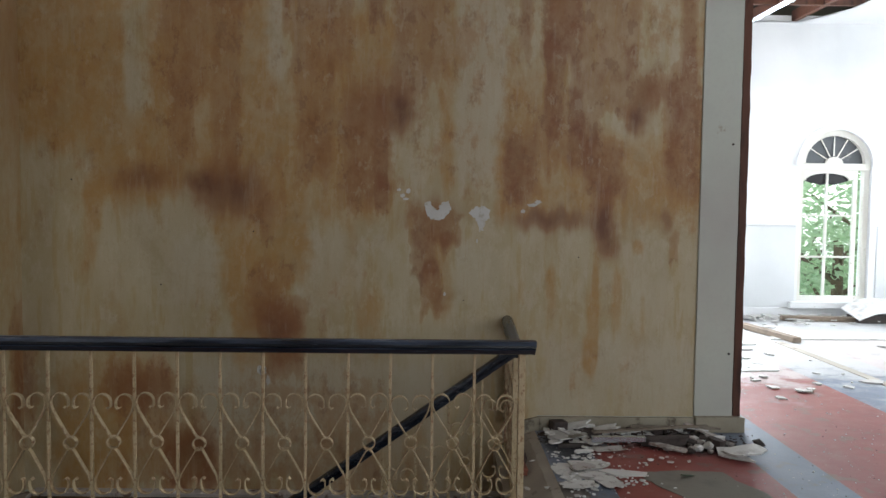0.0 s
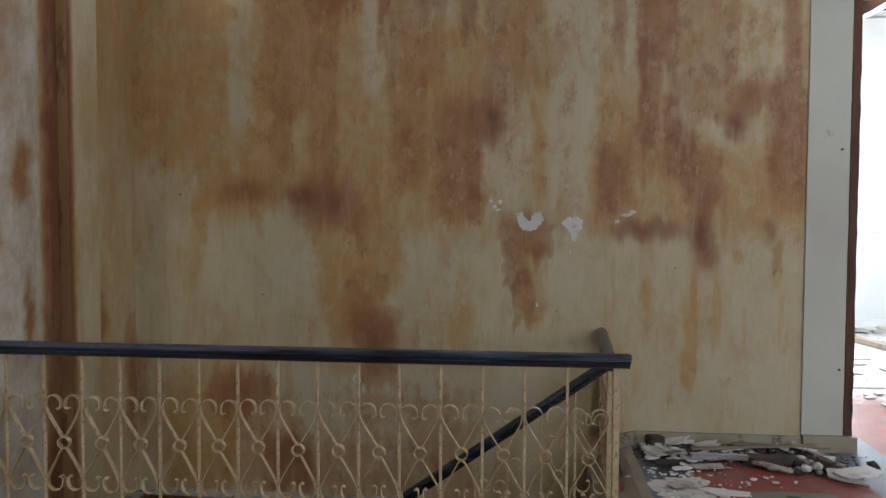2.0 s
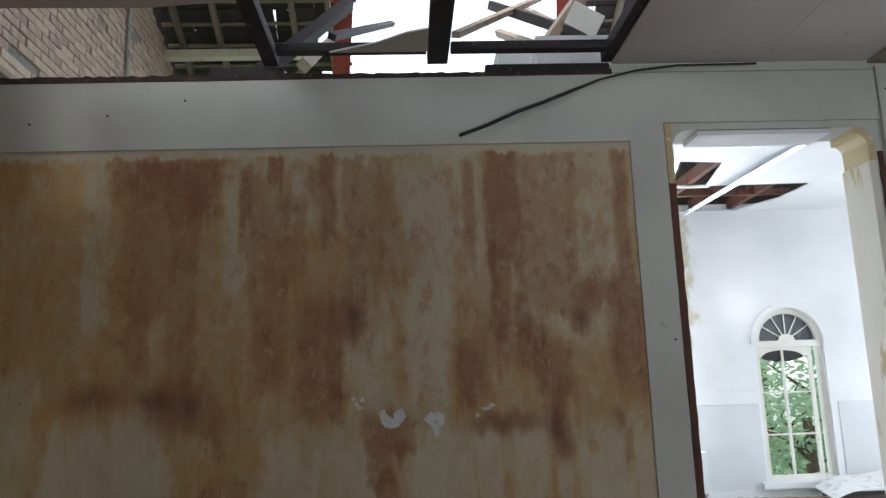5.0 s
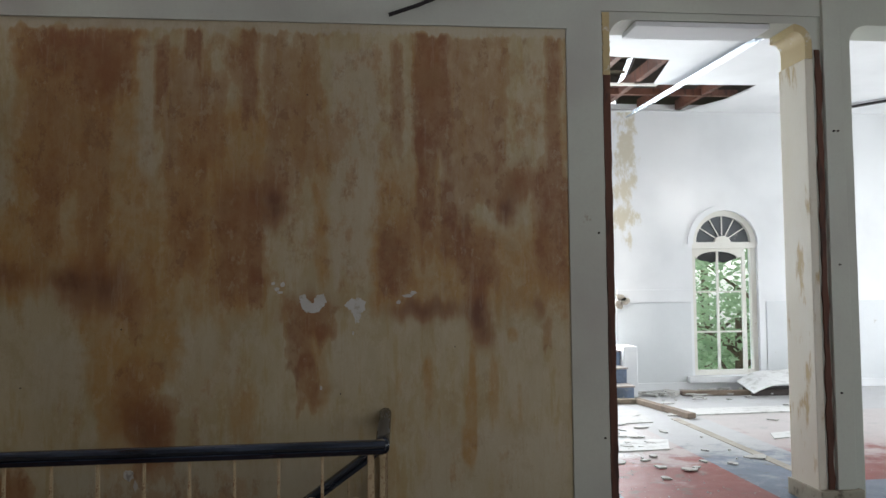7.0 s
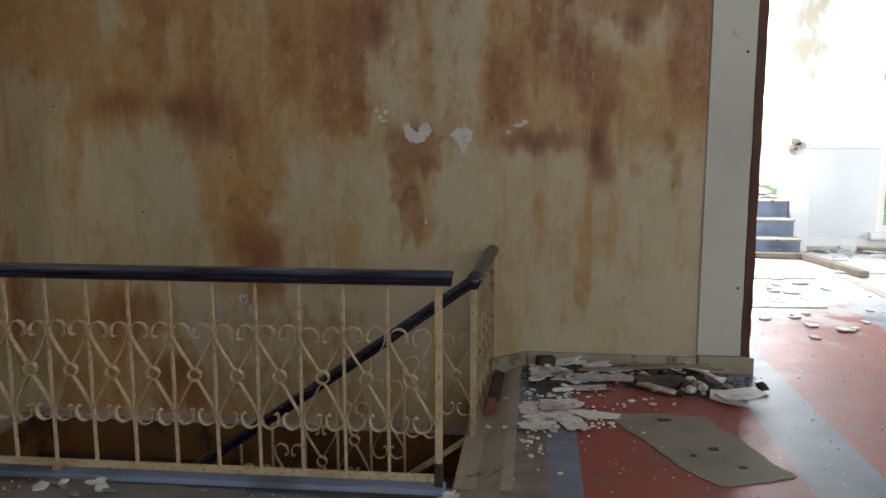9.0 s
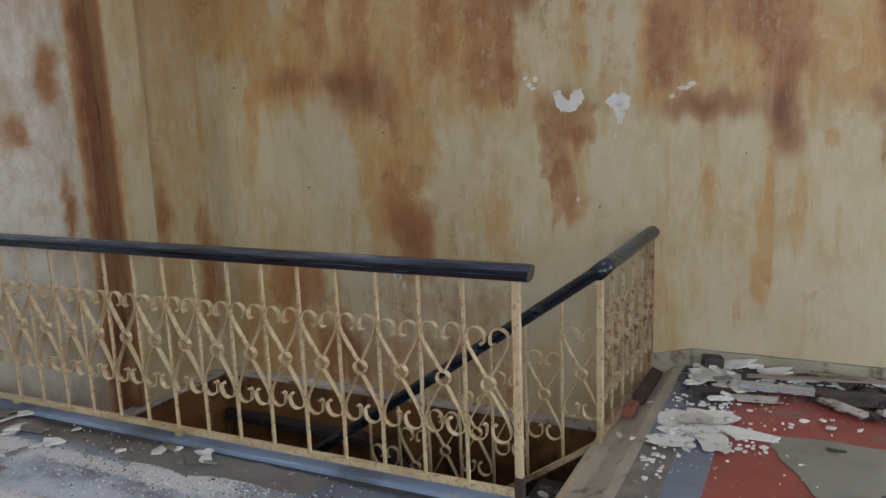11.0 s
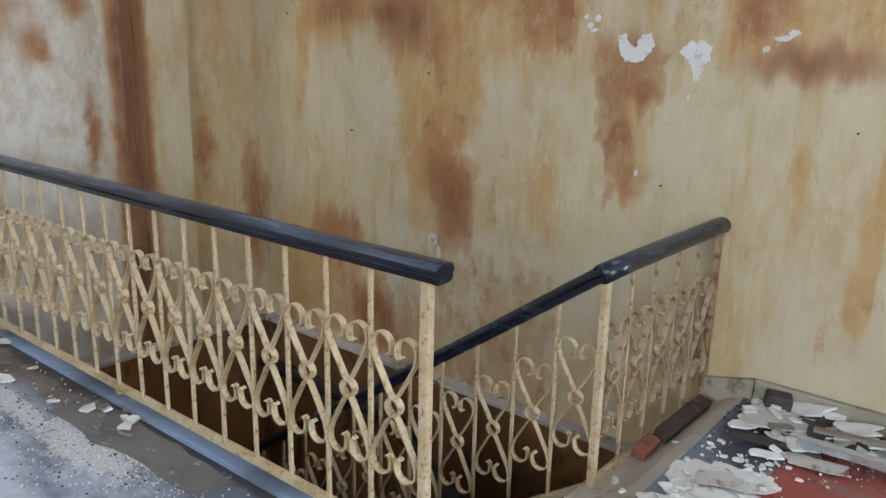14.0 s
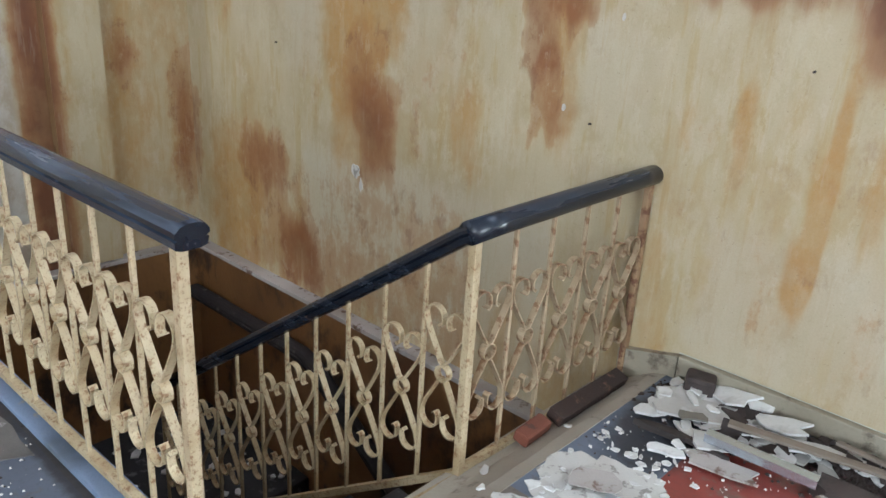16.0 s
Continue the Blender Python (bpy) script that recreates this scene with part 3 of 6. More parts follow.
STAINS_CASING = [("b", 0.57, 0.95, 2.01, 2.3, 0.3), ("b", 0.63, 0.92, 1.51, 1.83, 0.4), ("o", 0.66, 0.72, 0.4, 0.62, 0.5), ("b", 0.68, 0.84, 1.36, 1.65, 0.4), ("o", 0.69, 0.75, 0.46, 0.85, 0.6), ("o", 0.71, 0.75, 0.4, 1.06, 0.7), ("b", 0.76, 0.99, 2.3, 3.1, 0.28), ("o", 0.84, 0.9, 0.59, 1.03, 0.45), ("b", 0.89, 0.96, 2.29, 2.44, 0.4), ("p", 0.89, 1.2, 0.72, 1.23, 0.3), ("b", 0.95, 1.36, 2.05, 2.21, 0.35), ("o", 0.97, 1.03, 1.14, 1.22, 0.55), ("o", 1.02, 1.05, 0.63, 0.9, 0.4), ("p", 1.09, 1.23, 2.29, 2.97, 0.35), ("b", 1.16, 1.36, 1.5, 2.29, 0.5), ("b", 1.19, 1.25, 1.08, 1.26, 0.35), ("b", 1.24, 1.33, 2.14, 3.11, 0.5)]
# dark soft blots: x, z, half width, half height, strength
DARKS = [(-2.13, 1.57, 0.2, 0.09, 0.5), (-1.56, 1.49, 0.22, 0.16, 0.75), (-1.75, 1.54, 0.09, 0.06, 0.5), (-0.5, 2.0, 0.07, 0.12, 0.7), (-0.65, 2.04, 0.18, 0.22, 0.35), (0.96, 1.96, 0.06, 0.09, 0.75), (1.04, 2.11, 0.09, 0.14, 0.45), (0.42, 1.34, 0.22, 0.07, 0.75), (0.78, 1.32, 0.07, 0.14, 0.9), (0.83, 1.16, 0.07, 0.08, 0.4), (1.17, 1.34, 0.04, 0.08, 0.45), (0.49, 2.8, 0.11, 0.23, 0.4), (-1.34, 0.71, 0.15, 0.14, 0.5), (-0.3, 1.36, 0.16, 0.1, 0.4), (-0.21, 1.2, 0.08, 0.04, 0.35), (-1.23, 0.55, 0.11, 0.16, 0.6), (-1.8, -0.18, 0.15, 0.14, 0.6), (-2.14, 0.26, 0.21, 0.14, 0.35), (-0.25, 0.83, 0.06, 0.09, 0.3), (-1.52, 2.93, 0.13, 0.19, 0.4)]


def run_sum(layer, u, v, wob, drip):
    """Vertical runs with wavering sides and ragged ends."""
    s = np.zeros_like(u)
    for kind, a, b, c, d, k in STAINS_CORNER + STAINS_LEFT + STAINS_MIDDLE + STAINS_RIGHT + STAINS_CASING:
        if kind != layer:
            continue
        w = min(1.0, (b - a) / 0.3)
        uu = u + wob * w
        soft = 0.015 + 0.05 * w
        side = np.clip((uu - a) / soft + 0.5, 0, 1) * np.clip((b - uu) / soft + 0.5, 0, 1)
        fade = min(0.16, (d - c) * 0.3)
        top = np.clip((d - v - drip * 0.5) / (0.05 if d > 2.98 else fade) + 0.5, 0, 1)
        s += k * side * np.clip((v + drip - c) / fade + 0.5, 0, 1) * top
    return s


def bump_sum(blobs, u, v):
    s = np.zeros_like(u)
    for a, b, ra, rb, k in blobs:
        s += k * np.exp(-((u - a) / ra) ** 2 - ((v - b) / rb) ** 2)
    return s


def stained_face(name, u0, u1, v0, v1, nu, nv, place, fields, label):
    """A finely divided plaster face with the stain fields on its corners."""
    us, vs = np.meshgrid(np.linspace(u0, u1, nu + 1), np.linspace(v0, v1, nv + 1))
    verts = [place(a, b) for a, b in zip(us.ravel(), vs.ravel())]
    w = nu + 1
    faces = [(j * w + i, j * w + i + 1, (j + 1) * w + i + 1, (j + 1) * w + i) for j in range(nv) for i in range(nu)]
    me = bpy.data.meshes.new(name)
    me.from_pydata(verts, [], faces)
    for key, arr in fields(us.ravel(), vs.ravel()).items():
        at = me.attributes.new(key, "FLOAT", "POINT")
        at.data.foreach_set("value", arr.astype(np.float32))
    me.materials.append(M_STAIN)
    return tagged(new(name, me), label, "wall", "", "structure")


def back_fields(u, v):
    wob = np.array([noise.noise((a * 1.5, b * 5.0, 4.0)) + 0.7 * noise.noise((a * 9.0, b * 18.0, 2.0)) for a, b in zip(u, v)]) * 0.04
    drip = np.array([noise.noise((a * 13.0, b * 0.6, 9.0)) + 0.7 * noise.noise((a * 37.0, b, 1.0)) for a, b in zip(u, v)]) * 0.10
    topline = np.clip((3.12 + drip * 0.5 - v) / 0.03, 0, 1)
    upper = np.clip((v - 1.15) / 0.5, 0, 1)
    return {"ochre": (run_sum("o", u, v, wob, drip) + 0.12 + 0.13 * upper + 0.25 * np.exp(-((v + 0.2) / 0.35) ** 2)) * topline,
            "brown": (run_sum("b", u, v, wob, drip) + 0.09 * upper + 0.03) * topline,
            "pale": run_sum("p", u, v, wob, drip) + (1 - topline) * 0.8,
            "dark": bump_sum(DARKS, u + wob, v + drip * 0.4) * 0.95}


def left_fields(u, v):
    """The side wall: whitewash with red-brown blots up to a dark run beside the pilaster, then ochre, darker towards
    the top.
    """
    wob = np.array([noise.noise((a * 3.0, b * 6.0, 3.0)) + 0.7 * noise.noise((a * 11.0, b * 14.0, 6.0)) for a, b in zip(u, v)]) * 0.05
    spots = [(3.85, 1.62, 0.08, 0.22, 0.8), (3.65, 1.33, 0.08, 0.10, 0.8), (3.40, 1.42, 0.14, 0.25, 0.6), (3.89, 0.95, 0.045, 0.2, 0.7), (3.87, 0.70, 0.03, 0.2, 0.5), (3.33, 0.92, 0.1, 0.16, 0.6),
             (3.57, 1.52, 0.1, 0.08, 0.4), (4.57, 0.75, 0.07, 0.16, 0.6), (4.92, 0.30, 0.08, 0.4, 0.8), (3.0, 2.2, 0.3, 0.3, 0.5), (3.75, 2.3, 0.15, 0.4, 0.5)]
    s = bump_sum(spots, u + wob, v)
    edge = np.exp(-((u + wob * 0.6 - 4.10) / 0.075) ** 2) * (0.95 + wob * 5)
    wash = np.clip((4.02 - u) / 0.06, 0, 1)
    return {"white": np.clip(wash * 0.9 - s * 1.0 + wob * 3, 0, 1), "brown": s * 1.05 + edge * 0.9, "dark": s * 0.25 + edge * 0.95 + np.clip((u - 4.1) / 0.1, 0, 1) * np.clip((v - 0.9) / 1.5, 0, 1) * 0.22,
            "ochre": 0.12 + np.clip((u - 4.1) / 0.1, 0, 1) * 0.30}


stained_face("wall_back_plaster", LEFT, 1.375, 0.09, 3.165, 400, 290, lambda a, b: (a, BACK, b), back_fields, "water-stained ochre plaster on the stairwell's back wall")
stained_face("wall_back_plaster_low", LEFT, STEP0 + 0.02, -0.42, 0.09, 300, 48, lambda a, b: (a, BACK, b), back_fields, "stained ochre plaster below the landing's level")
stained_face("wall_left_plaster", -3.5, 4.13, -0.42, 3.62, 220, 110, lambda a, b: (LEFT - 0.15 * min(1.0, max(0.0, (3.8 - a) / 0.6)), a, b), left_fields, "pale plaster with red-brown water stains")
stained_face("wall_left_return", 4.13, 4.98, -0.42, 3.62, 30, 90, lambda a, b: (LEFT, a, b), left_fields, "narrow ochre plaster strip in the corner, darker towards the top")

# pilaster on the left wall
structure("pilaster", boxed((LEFT + 0.002, 4.15, -0.4), (LEFT + 0.066, 4.44, 3.60), 0.004), M_PILASTER, "shallow ochre plaster pilaster with a pale top", "pilaster")
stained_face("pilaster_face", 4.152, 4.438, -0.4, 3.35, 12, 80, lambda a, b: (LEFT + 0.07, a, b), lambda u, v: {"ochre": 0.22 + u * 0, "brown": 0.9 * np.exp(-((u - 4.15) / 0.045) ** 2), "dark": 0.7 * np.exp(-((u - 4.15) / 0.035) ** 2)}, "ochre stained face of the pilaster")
# solid wall behind the plaster faces
holed("wall_back", -3.2, 7.0, -3.6, 3.66, BACK + 0.004, 5.30, [rounded_top(1.670, 3.09, -0.02, 3.24, 0.13), rounded_top(3.36, 4.75, -0.02, 3.24, 0.13)], M_WHITE, "thick white wall with two tall round-cornered openings")
structure("wall_left_lower", boxed((-3.4, -3.6, -3.6), (LEFT - 0.154, 3.798, 3.62)), M_STAIN, "solid side wall of the landing", "wall")
structure("wall_left", boxed((-3.4, 3.8, -3.6), (LEFT - 0.004, 4.98, 3.62)), M_STAIN, "solid side wall of the stairwell", "wall")
structure("wall_back_top", boxed((1.29, 4.975, 3.662), (7.0, 5.09, 3.719)), M_WHITE, "wall head under the ceiling boards", "wall")
structure("wall_rear", boxed((-3.2, -3.75, -0.2), (7.0, -3.5, TOP + 0.1)), M_WHITE, "plain rear wall", "wall")
structure("wall_right", boxed((6.0, -3.5, -0.2), (6.25, 4.98, TOP + 0.1)), M_WHITE, "plain side wall", "wall")
# white bands round the stained panel, a little proud
structure("trim_casing", slab(bmesh.new(), [(1.377, 0.10), (1.616, 0.10), (1.616, 3.29), (3.148, 3.29), (3.148, 3.655), (LEFT, 3.63), (LEFT, 3.167), (1.377, 3.167)], BACK - 0.012, BACK + 0.003, "y"), M_WHITE, "white painted frieze and door casing round the stained panel", "trim")
structure("trim_strip", boxed((3.15, BACK - 0.03, 0.116), (3.28, BACK + 0.003, 3.68), 0.004), M_WHITE, "white timber strip between two openings", "trim")
structure("trim_frieze_line", boxed((LEFT, BACK - 0.018, 3.162), (1.38, BACK - 0.002, 3.172), 0.002), M_WHITE, "thin moulding line", "trim")


def ragged_plank(x0, x1, y0, y1, z0, z1, seed, amp):
    """An upright board with a gnawed outline."""
    rnd = random.Random(seed)
    n = 34
    left = [(x0 + rnd.uniform(0, amp), z0 + (z1 - z0) * i / n) for i in range(n + 1)]
    right = [(x1 - rnd.uniform(0, amp), z0 + (z1 - z0) * i / n) for i in range(n, -1, -1)]
    return slab(bmesh.new(), left + right, y0, y1, "y")


structure("trim_tan_edge", ragged_plank(1.618, 1.673, BACK - 0.012, BACK + 0.06, 2.862, 3.28, 7, 0.009), M_TAN, "tan painted head of the torn casing edge", "trim")
structure("trim_brown_edge", ragged_plank(1.618, 1.673, BACK - 0.012, BACK + 0.06, 0.10, 2.86, 2, 0.007), M_BROWN, "bare brown timber edge where the casing was torn off", "trim")
structure("trim_brown_edge_right", ragged_plank(3.092, 3.145, BACK - 0.012, BACK + 0.04, 0.10, 3.06, 3, 0.014), M_BROWN, "torn brown timber edge", "trim")
structure("trim_jamb", boxed((3.032, BACK + 0.0, 0.02), (3.088, 5.31, 3.0), 0.006), M_CREAM, "peeling cream jamb lining", "trim")
structure("trim_head_board", boxed((1.86, BACK + 0.02, 3.205), (2.80, 5.27, 3.238), 0.004), M_HALL, "loose white lining board under the lintel", "trim")


def corner_lining():
    r, cx, cz = 0.128, 3.09 - 0.13, 3.24 - 0.13
    out = [(cx + r * math.cos(radians(a)), cz + r * math.sin(radians(a))) for a in range(0, 91, 10)]
    inn = [(cx + (r - 0.05) * math.cos(radians(a)), cz + (r - 0.05) * math.sin(radians(a))) for a in range(90, -1, -10)]
    inn = inn + [(3.038, 3.002), (3.088, 3.002)]
    return structure("trim_corner", slab(bmesh.new(), out + inn, BACK + 0.003, 5.29, "y"), M_TAN, "tan rounded corner of the opening's lining", "trim")


corner_lining()
structure("baseboard", boxed((STEP0 + 0.03, BACK - 0.03, 0.0), (1.375, BACK + 0.002, 0.088), 0.006), M_BASE, "grimy plaster skirting", "baseboard")
structure("baseboard_casing", boxed((1.378, BACK - 0.045, 0.0), (1.69, BACK + 0.03, 0.098), 0.006), M_BASE, "grimy skirting block at the casing", "baseboard")
structure("baseboard_jamb", boxed((3.02, BACK - 0.05, 0.0), (3.32, 5.34, 0.115), 0.008), M_BASE, "grimy skirting block at the pier", "baseboard")


def skirting_end():
    bm = bmesh.new()
    slab(bm, [(0.16, -0.12), (STEP0 + 0.028, -0.05), (STEP0 + 0.028, 0.086), (0.16, 0.03)], BACK - 0.03, BACK + 0.002, "y")
    return structure("baseboard_step", bm, M_BASE, "raking end of the skirting at the step", "baseboard")


skirting_end()


def floor_plate():
    bm = bmesh.new()
    z0, z1 = -0.22, 0.0
    outs = [[(-3.2, -3.5), (6.0, -3.5), (6.0, 2.5), (-3.2, 2.5)], [(-3.2, 2.5), (6.0, 2.5), (6.0, EDGE), (0.1, EDGE), (-3.2, EDGE - 0.075)],
            [(STEP0, EDGE), (6.0, EDGE), (6.0, 5.3), (STEP0, 5.3)], [(0.8, 5.3), (9.6, 5.3), (9.6, 10.4), (0.8, 10.4)]]
    for o in outs:
        slab(bm, o, z0, z1)
    return structure("floor", bm, M_FLOOR, "red and grey painted cement floor strewn with debris", "floor")


floor_plate()
structure("floor_edging", boxed((-3.1, -0.070, -0.02), (0.03, 0.016, 0.020), 0.006, pose(0.07, EDGE, 0, 0, 0, SKEW)), M_BLUE, "flaking blue painted lip along the railing", "edging")



def ceiling():
    bm = bmesh.new()
    for a in ([(1.29, 2.2), (2.33, 2.2), (2.33, 4.735), (1.29, 4.735)], [(1.29, 4.741), (2.33, 4.741), (2.33, 4.97), (1.29, 4.97)], [(2.336, 2.2), (3.10, 2.2), (3.10, 4.735), (2.336, 4.735)],
              [(2.336, 4.741), (3.10, 4.741), (3.10, 4.97), (2.336, 4.97)], [(3.27, 2.2), (6.0, 2.2), (6.0, 4.97), (3.27, 4.97)],
              [(-3.0, -3.5), (6.0, -3.5), (6.0, 2.194), (-3.0, 2.194)], [(-3.0, 2.2), (-1.06, 2.2), (-1.08, 4.06), (-1.6, 4.13), (-3.0, 4.11)]):
        slab(bm, a, TOP, TOP + 0.012)
    return structure("ceiling", bm, M_CEIL, "water-marked white board ceiling, partly fallen", "ceiling")


ceiling()
structure("trim_ceiling_batten", boxed((3.11, 2.2, TOP - 0.02), (3.26, 4.97, TOP + 0.01), 0.004), M_BASE, "stained cover strip of the ceiling", "trim")


# ---- stairwell ----
RISE, GO = 0.176, 0.25
WELL_Y = 4.10  # the plane of the inner railing
LAND_Z = -1.56
N1 = 8


def stairs():
    fl = thing("stair_flight", "grimy cement stair flight, darkened for the well's shade, strewn with plaster crumbs", "stairs", "", "structure")
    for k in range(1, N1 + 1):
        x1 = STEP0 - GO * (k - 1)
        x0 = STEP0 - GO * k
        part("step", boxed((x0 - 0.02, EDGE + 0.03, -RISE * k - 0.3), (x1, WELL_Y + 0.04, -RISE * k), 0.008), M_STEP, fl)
    fl2 = thing("stair_flight", "lower stair flight along the wall, darkened for the well's shade", "stairs", "", "structure")
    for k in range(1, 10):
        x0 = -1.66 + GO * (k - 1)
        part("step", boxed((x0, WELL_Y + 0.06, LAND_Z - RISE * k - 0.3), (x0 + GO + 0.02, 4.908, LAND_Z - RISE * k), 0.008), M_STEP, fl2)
    structure("stair_landing", boxed((LEFT, EDGE + 0.03, LAND_Z - 0.2), (-1.66, 4.908, LAND_Z), 0.008), M_STEP, "half-landing of the stairs, darkened for the well's shade", "landing")


stairs()
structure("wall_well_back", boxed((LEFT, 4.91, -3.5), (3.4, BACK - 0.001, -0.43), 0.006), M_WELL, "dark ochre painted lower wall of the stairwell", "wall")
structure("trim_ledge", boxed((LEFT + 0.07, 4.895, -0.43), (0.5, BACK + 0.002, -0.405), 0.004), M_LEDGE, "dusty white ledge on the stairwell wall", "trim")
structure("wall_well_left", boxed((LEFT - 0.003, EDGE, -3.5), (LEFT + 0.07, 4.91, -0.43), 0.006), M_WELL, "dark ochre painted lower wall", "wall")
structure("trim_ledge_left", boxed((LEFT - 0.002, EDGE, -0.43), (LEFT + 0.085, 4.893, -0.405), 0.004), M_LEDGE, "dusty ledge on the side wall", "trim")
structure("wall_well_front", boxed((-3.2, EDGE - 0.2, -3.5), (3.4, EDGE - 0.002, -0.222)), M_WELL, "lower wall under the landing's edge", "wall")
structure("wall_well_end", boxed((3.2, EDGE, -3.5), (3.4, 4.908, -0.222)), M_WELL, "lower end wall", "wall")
structure("floor_lower", boxed((-3.2, EDGE - 0.2, -3.7), (3.4, 5.3, -3.5)), M_STEP, "floor of the storey below, darkened for the well's shade", "floor")
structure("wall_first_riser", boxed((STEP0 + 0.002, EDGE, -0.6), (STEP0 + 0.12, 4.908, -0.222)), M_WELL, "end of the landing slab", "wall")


def edging():
    bm = bmesh.new()
    rnd = random.Random(5)
    n = 26
    prev = None
    for i in range(n + 1):
        y = EDGE + 0.03 + (4.95 - EDGE - 0.03) * i / n
        j = rnd.uniform(-0.006, 0.006)
        ring = [bm.verts.new(p) for p in ((STEP0, y, -0.2), (STEP0, y, 0.004 + j * 0.3), (STEP0 - 0.05 + j, y, -0.012 + j * 0.5), (0.20 + j, y, -0.085), (0.10, y, -0.115), (0.10, y, -0.2))]
        if prev:
            for a in range(6):
                bm.faces.new((prev[a], prev[(a + 1) % 6], ring[(a + 1) % 6], ring[a]))
        else:
            bm.faces.new(ring)
        prev = ring
    bm.faces.new(prev[::-1])
    return structure("floor_edging_step", bm, M_KERB, "worn sloping timber edging at the head of the stairs", "edging")


edging()

# ---- railings ----
CELL = 0.1712


def heart_path(sx, sz, hw=0.079):
    """Half a heart of flat iron: from the ring out to the bar, over the lobe and into a curl."""
    pts = [(0.004, 0.022), (0.014, 0.032), (0.034, 0.066), (0.054, 0.100), (0.070, 0.128), (hw - 0.002, 0.148), (hw, 0.160)]
    cx, cz, r = 0.043, 0.166, 0.037
    for i in range(0, 9):
        a = radians(-8 + 23 * i)
        rr = r * (1 - 0.012 * i)
        pts.append((cx + rr * math.cos(a), cz + rr * math.sin(a)))
    pts += [(0.010, 0.148), (0.019, 0.140), (0.027, 0.146)]
    return [(x * sx, z * sz) for x, z in pts]


def ring_path(r=0.025):
    return [(r * math.cos(radians(i * 24)), r * math.sin(radians(i * 24))) for i in range(16)]


def scroll_set(shear):
    up = strip([heart_path(1, 1), heart_path(-1, 1)], 0.022, 0.004, shear)
    low = strip([heart_path(1, -1.04), heart_path(-1, -1.04)], 0.022, 0.004, shear)
    ring = strip([ring_path()], 0.024, 0.004, 0.0)
    return up, low, ring


RAIL_PROFILE = [(-0.034, -0.022), (-0.036, -0.006), (-0.030, -0.003), (-0.037, 0.002), (-0.036, 0.012), (-0.026, 0.024), (-0.010, 0.029), (0.010, 0.029), (0.026, 0.024), (0.036, 0.012), (0.037, 0.002), (0.030, -0.003), (0.036, -0.006), (0.034, -0.022), (0.02, -0.027), (-0.02, -0.027)]
ROUND_PROFILE = [(0.037 * math.cos(radians(i * 22.5)), 0.034 * math.sin(radians(i * 22.5))) for i in range(16)]


def railing(name, label, cells, x_first, z_mid, z_foot, z_top, shear=0.0, turn=0.0, origin=(0, 0, 0), mat=None):
    """Bars and heart scrolls in a row along local x; the parts hang on an Empty."""
    mat = mat or M_IRON
    rail = thing(name, label, "railing", "iron railings of the stairwell")
    rail.matrix_world = pose(*origin, 0, 0, turn)
    bar0 = part("baluster", boxed((-0.006, -0.006, z_foot), (0.006, 0.006, z_top), 0.0015), mat, rail)
    up, low, ring = scroll_set(0.0)
    first = None
    for i in range(cells):
        x = x_first + CELL * i
        dz = shear * x
        if i == 0:
            bar0.matrix_basis = pose(x, 0, dz)
        else:
            again("baluster", bar0, rail, pose(x, 0, dz, 0, 0, random.uniform(-3, 3)))
        m = pose(x + CELL / 2, 0, z_mid + shear * (x + CELL / 2))
        if first is None:
            first = (part("heart_scroll", up, mat, rail), part("heart_scroll", low, mat, rail), part("ring", ring, mat, rail))
            for o in first:
                o.matrix_basis = m
        else:
            for o in first:
                again(o.name.split(".")[0], o, rail, m @ pose(0, 0, random.uniform(-0.004, 0.004), 0, random.uniform(-1.5, 1.5), random.uniform(-2, 2)))
    return rail


# the long guard railing along the landing's edge
A_Y = 3.275
rail_a = railing("railing", "cream painted wrought-iron railing with heart scrolls and a dark timber handrail", 18, -0.186 - 17 * CELL, 0.439, 0.045, 0.815, turn=SKEW, origin=(0.07, A_Y, 0))
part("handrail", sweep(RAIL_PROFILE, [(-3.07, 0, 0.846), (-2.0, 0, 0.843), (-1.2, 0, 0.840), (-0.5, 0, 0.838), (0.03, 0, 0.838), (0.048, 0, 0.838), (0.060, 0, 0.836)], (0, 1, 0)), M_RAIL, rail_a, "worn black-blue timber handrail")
part("bottom_rail", boxed((-3.07, -0.013, 0.038), (0.02, 0.013, 0.062), 0.003), M_IRON, rail_a)
post_a = part("post", boxed((-0.006, -0.0135, -0.02), (0.021, 0.0135, 0.815), 0.003), M_IRON, rail_a, "rusty cream iron post")
part("rusted_foot", boxed((-0.0085, -0.016, -0.02), (0.0235, 0.016, 0.115), 0.004), M_STUB, post_a, "rust-eaten black foot of the post")
for fx in (-2.62, -1.56):
    part("foot", boxed((fx - 0.014, -0.012, -0.005), (fx + 0.014, 0.012, 0.04), 0.003), M_IRON, rail_a)

# the short railing between the wall and the stair's post
rail_b = railing("railing", "cream painted wrought-iron railing with heart scrolls beside the wall", 5, 0.0, 0.285, -0.09, 0.67, origin=(0.140, 4.09, 0), turn=87.5, mat=M_RUSTY)
part("handrail", sweep(ROUND_PROFILE, [(-0.03, 0, 0.672), (0.1, 0, 0.678), (0.5, 0, 0.688), (0.80, 0, 0.694), (0.885, 0, 0.695)], (0, 1, 0)), M_RAIL_LOW_SHEEN, rail_b, "rounded black timber handrail", True)
part("bottom_rail", boxed((0.0, -0.012, -0.10), (0.885, 0.012, -0.076), 0.003), M_IRON, rail_b)
part("post", boxed((-0.0135, -0.0135, -0.165), (0.0135, 0.0135, 0.66), 0.003), M_IRON, rail_b, "rusty cream iron post")
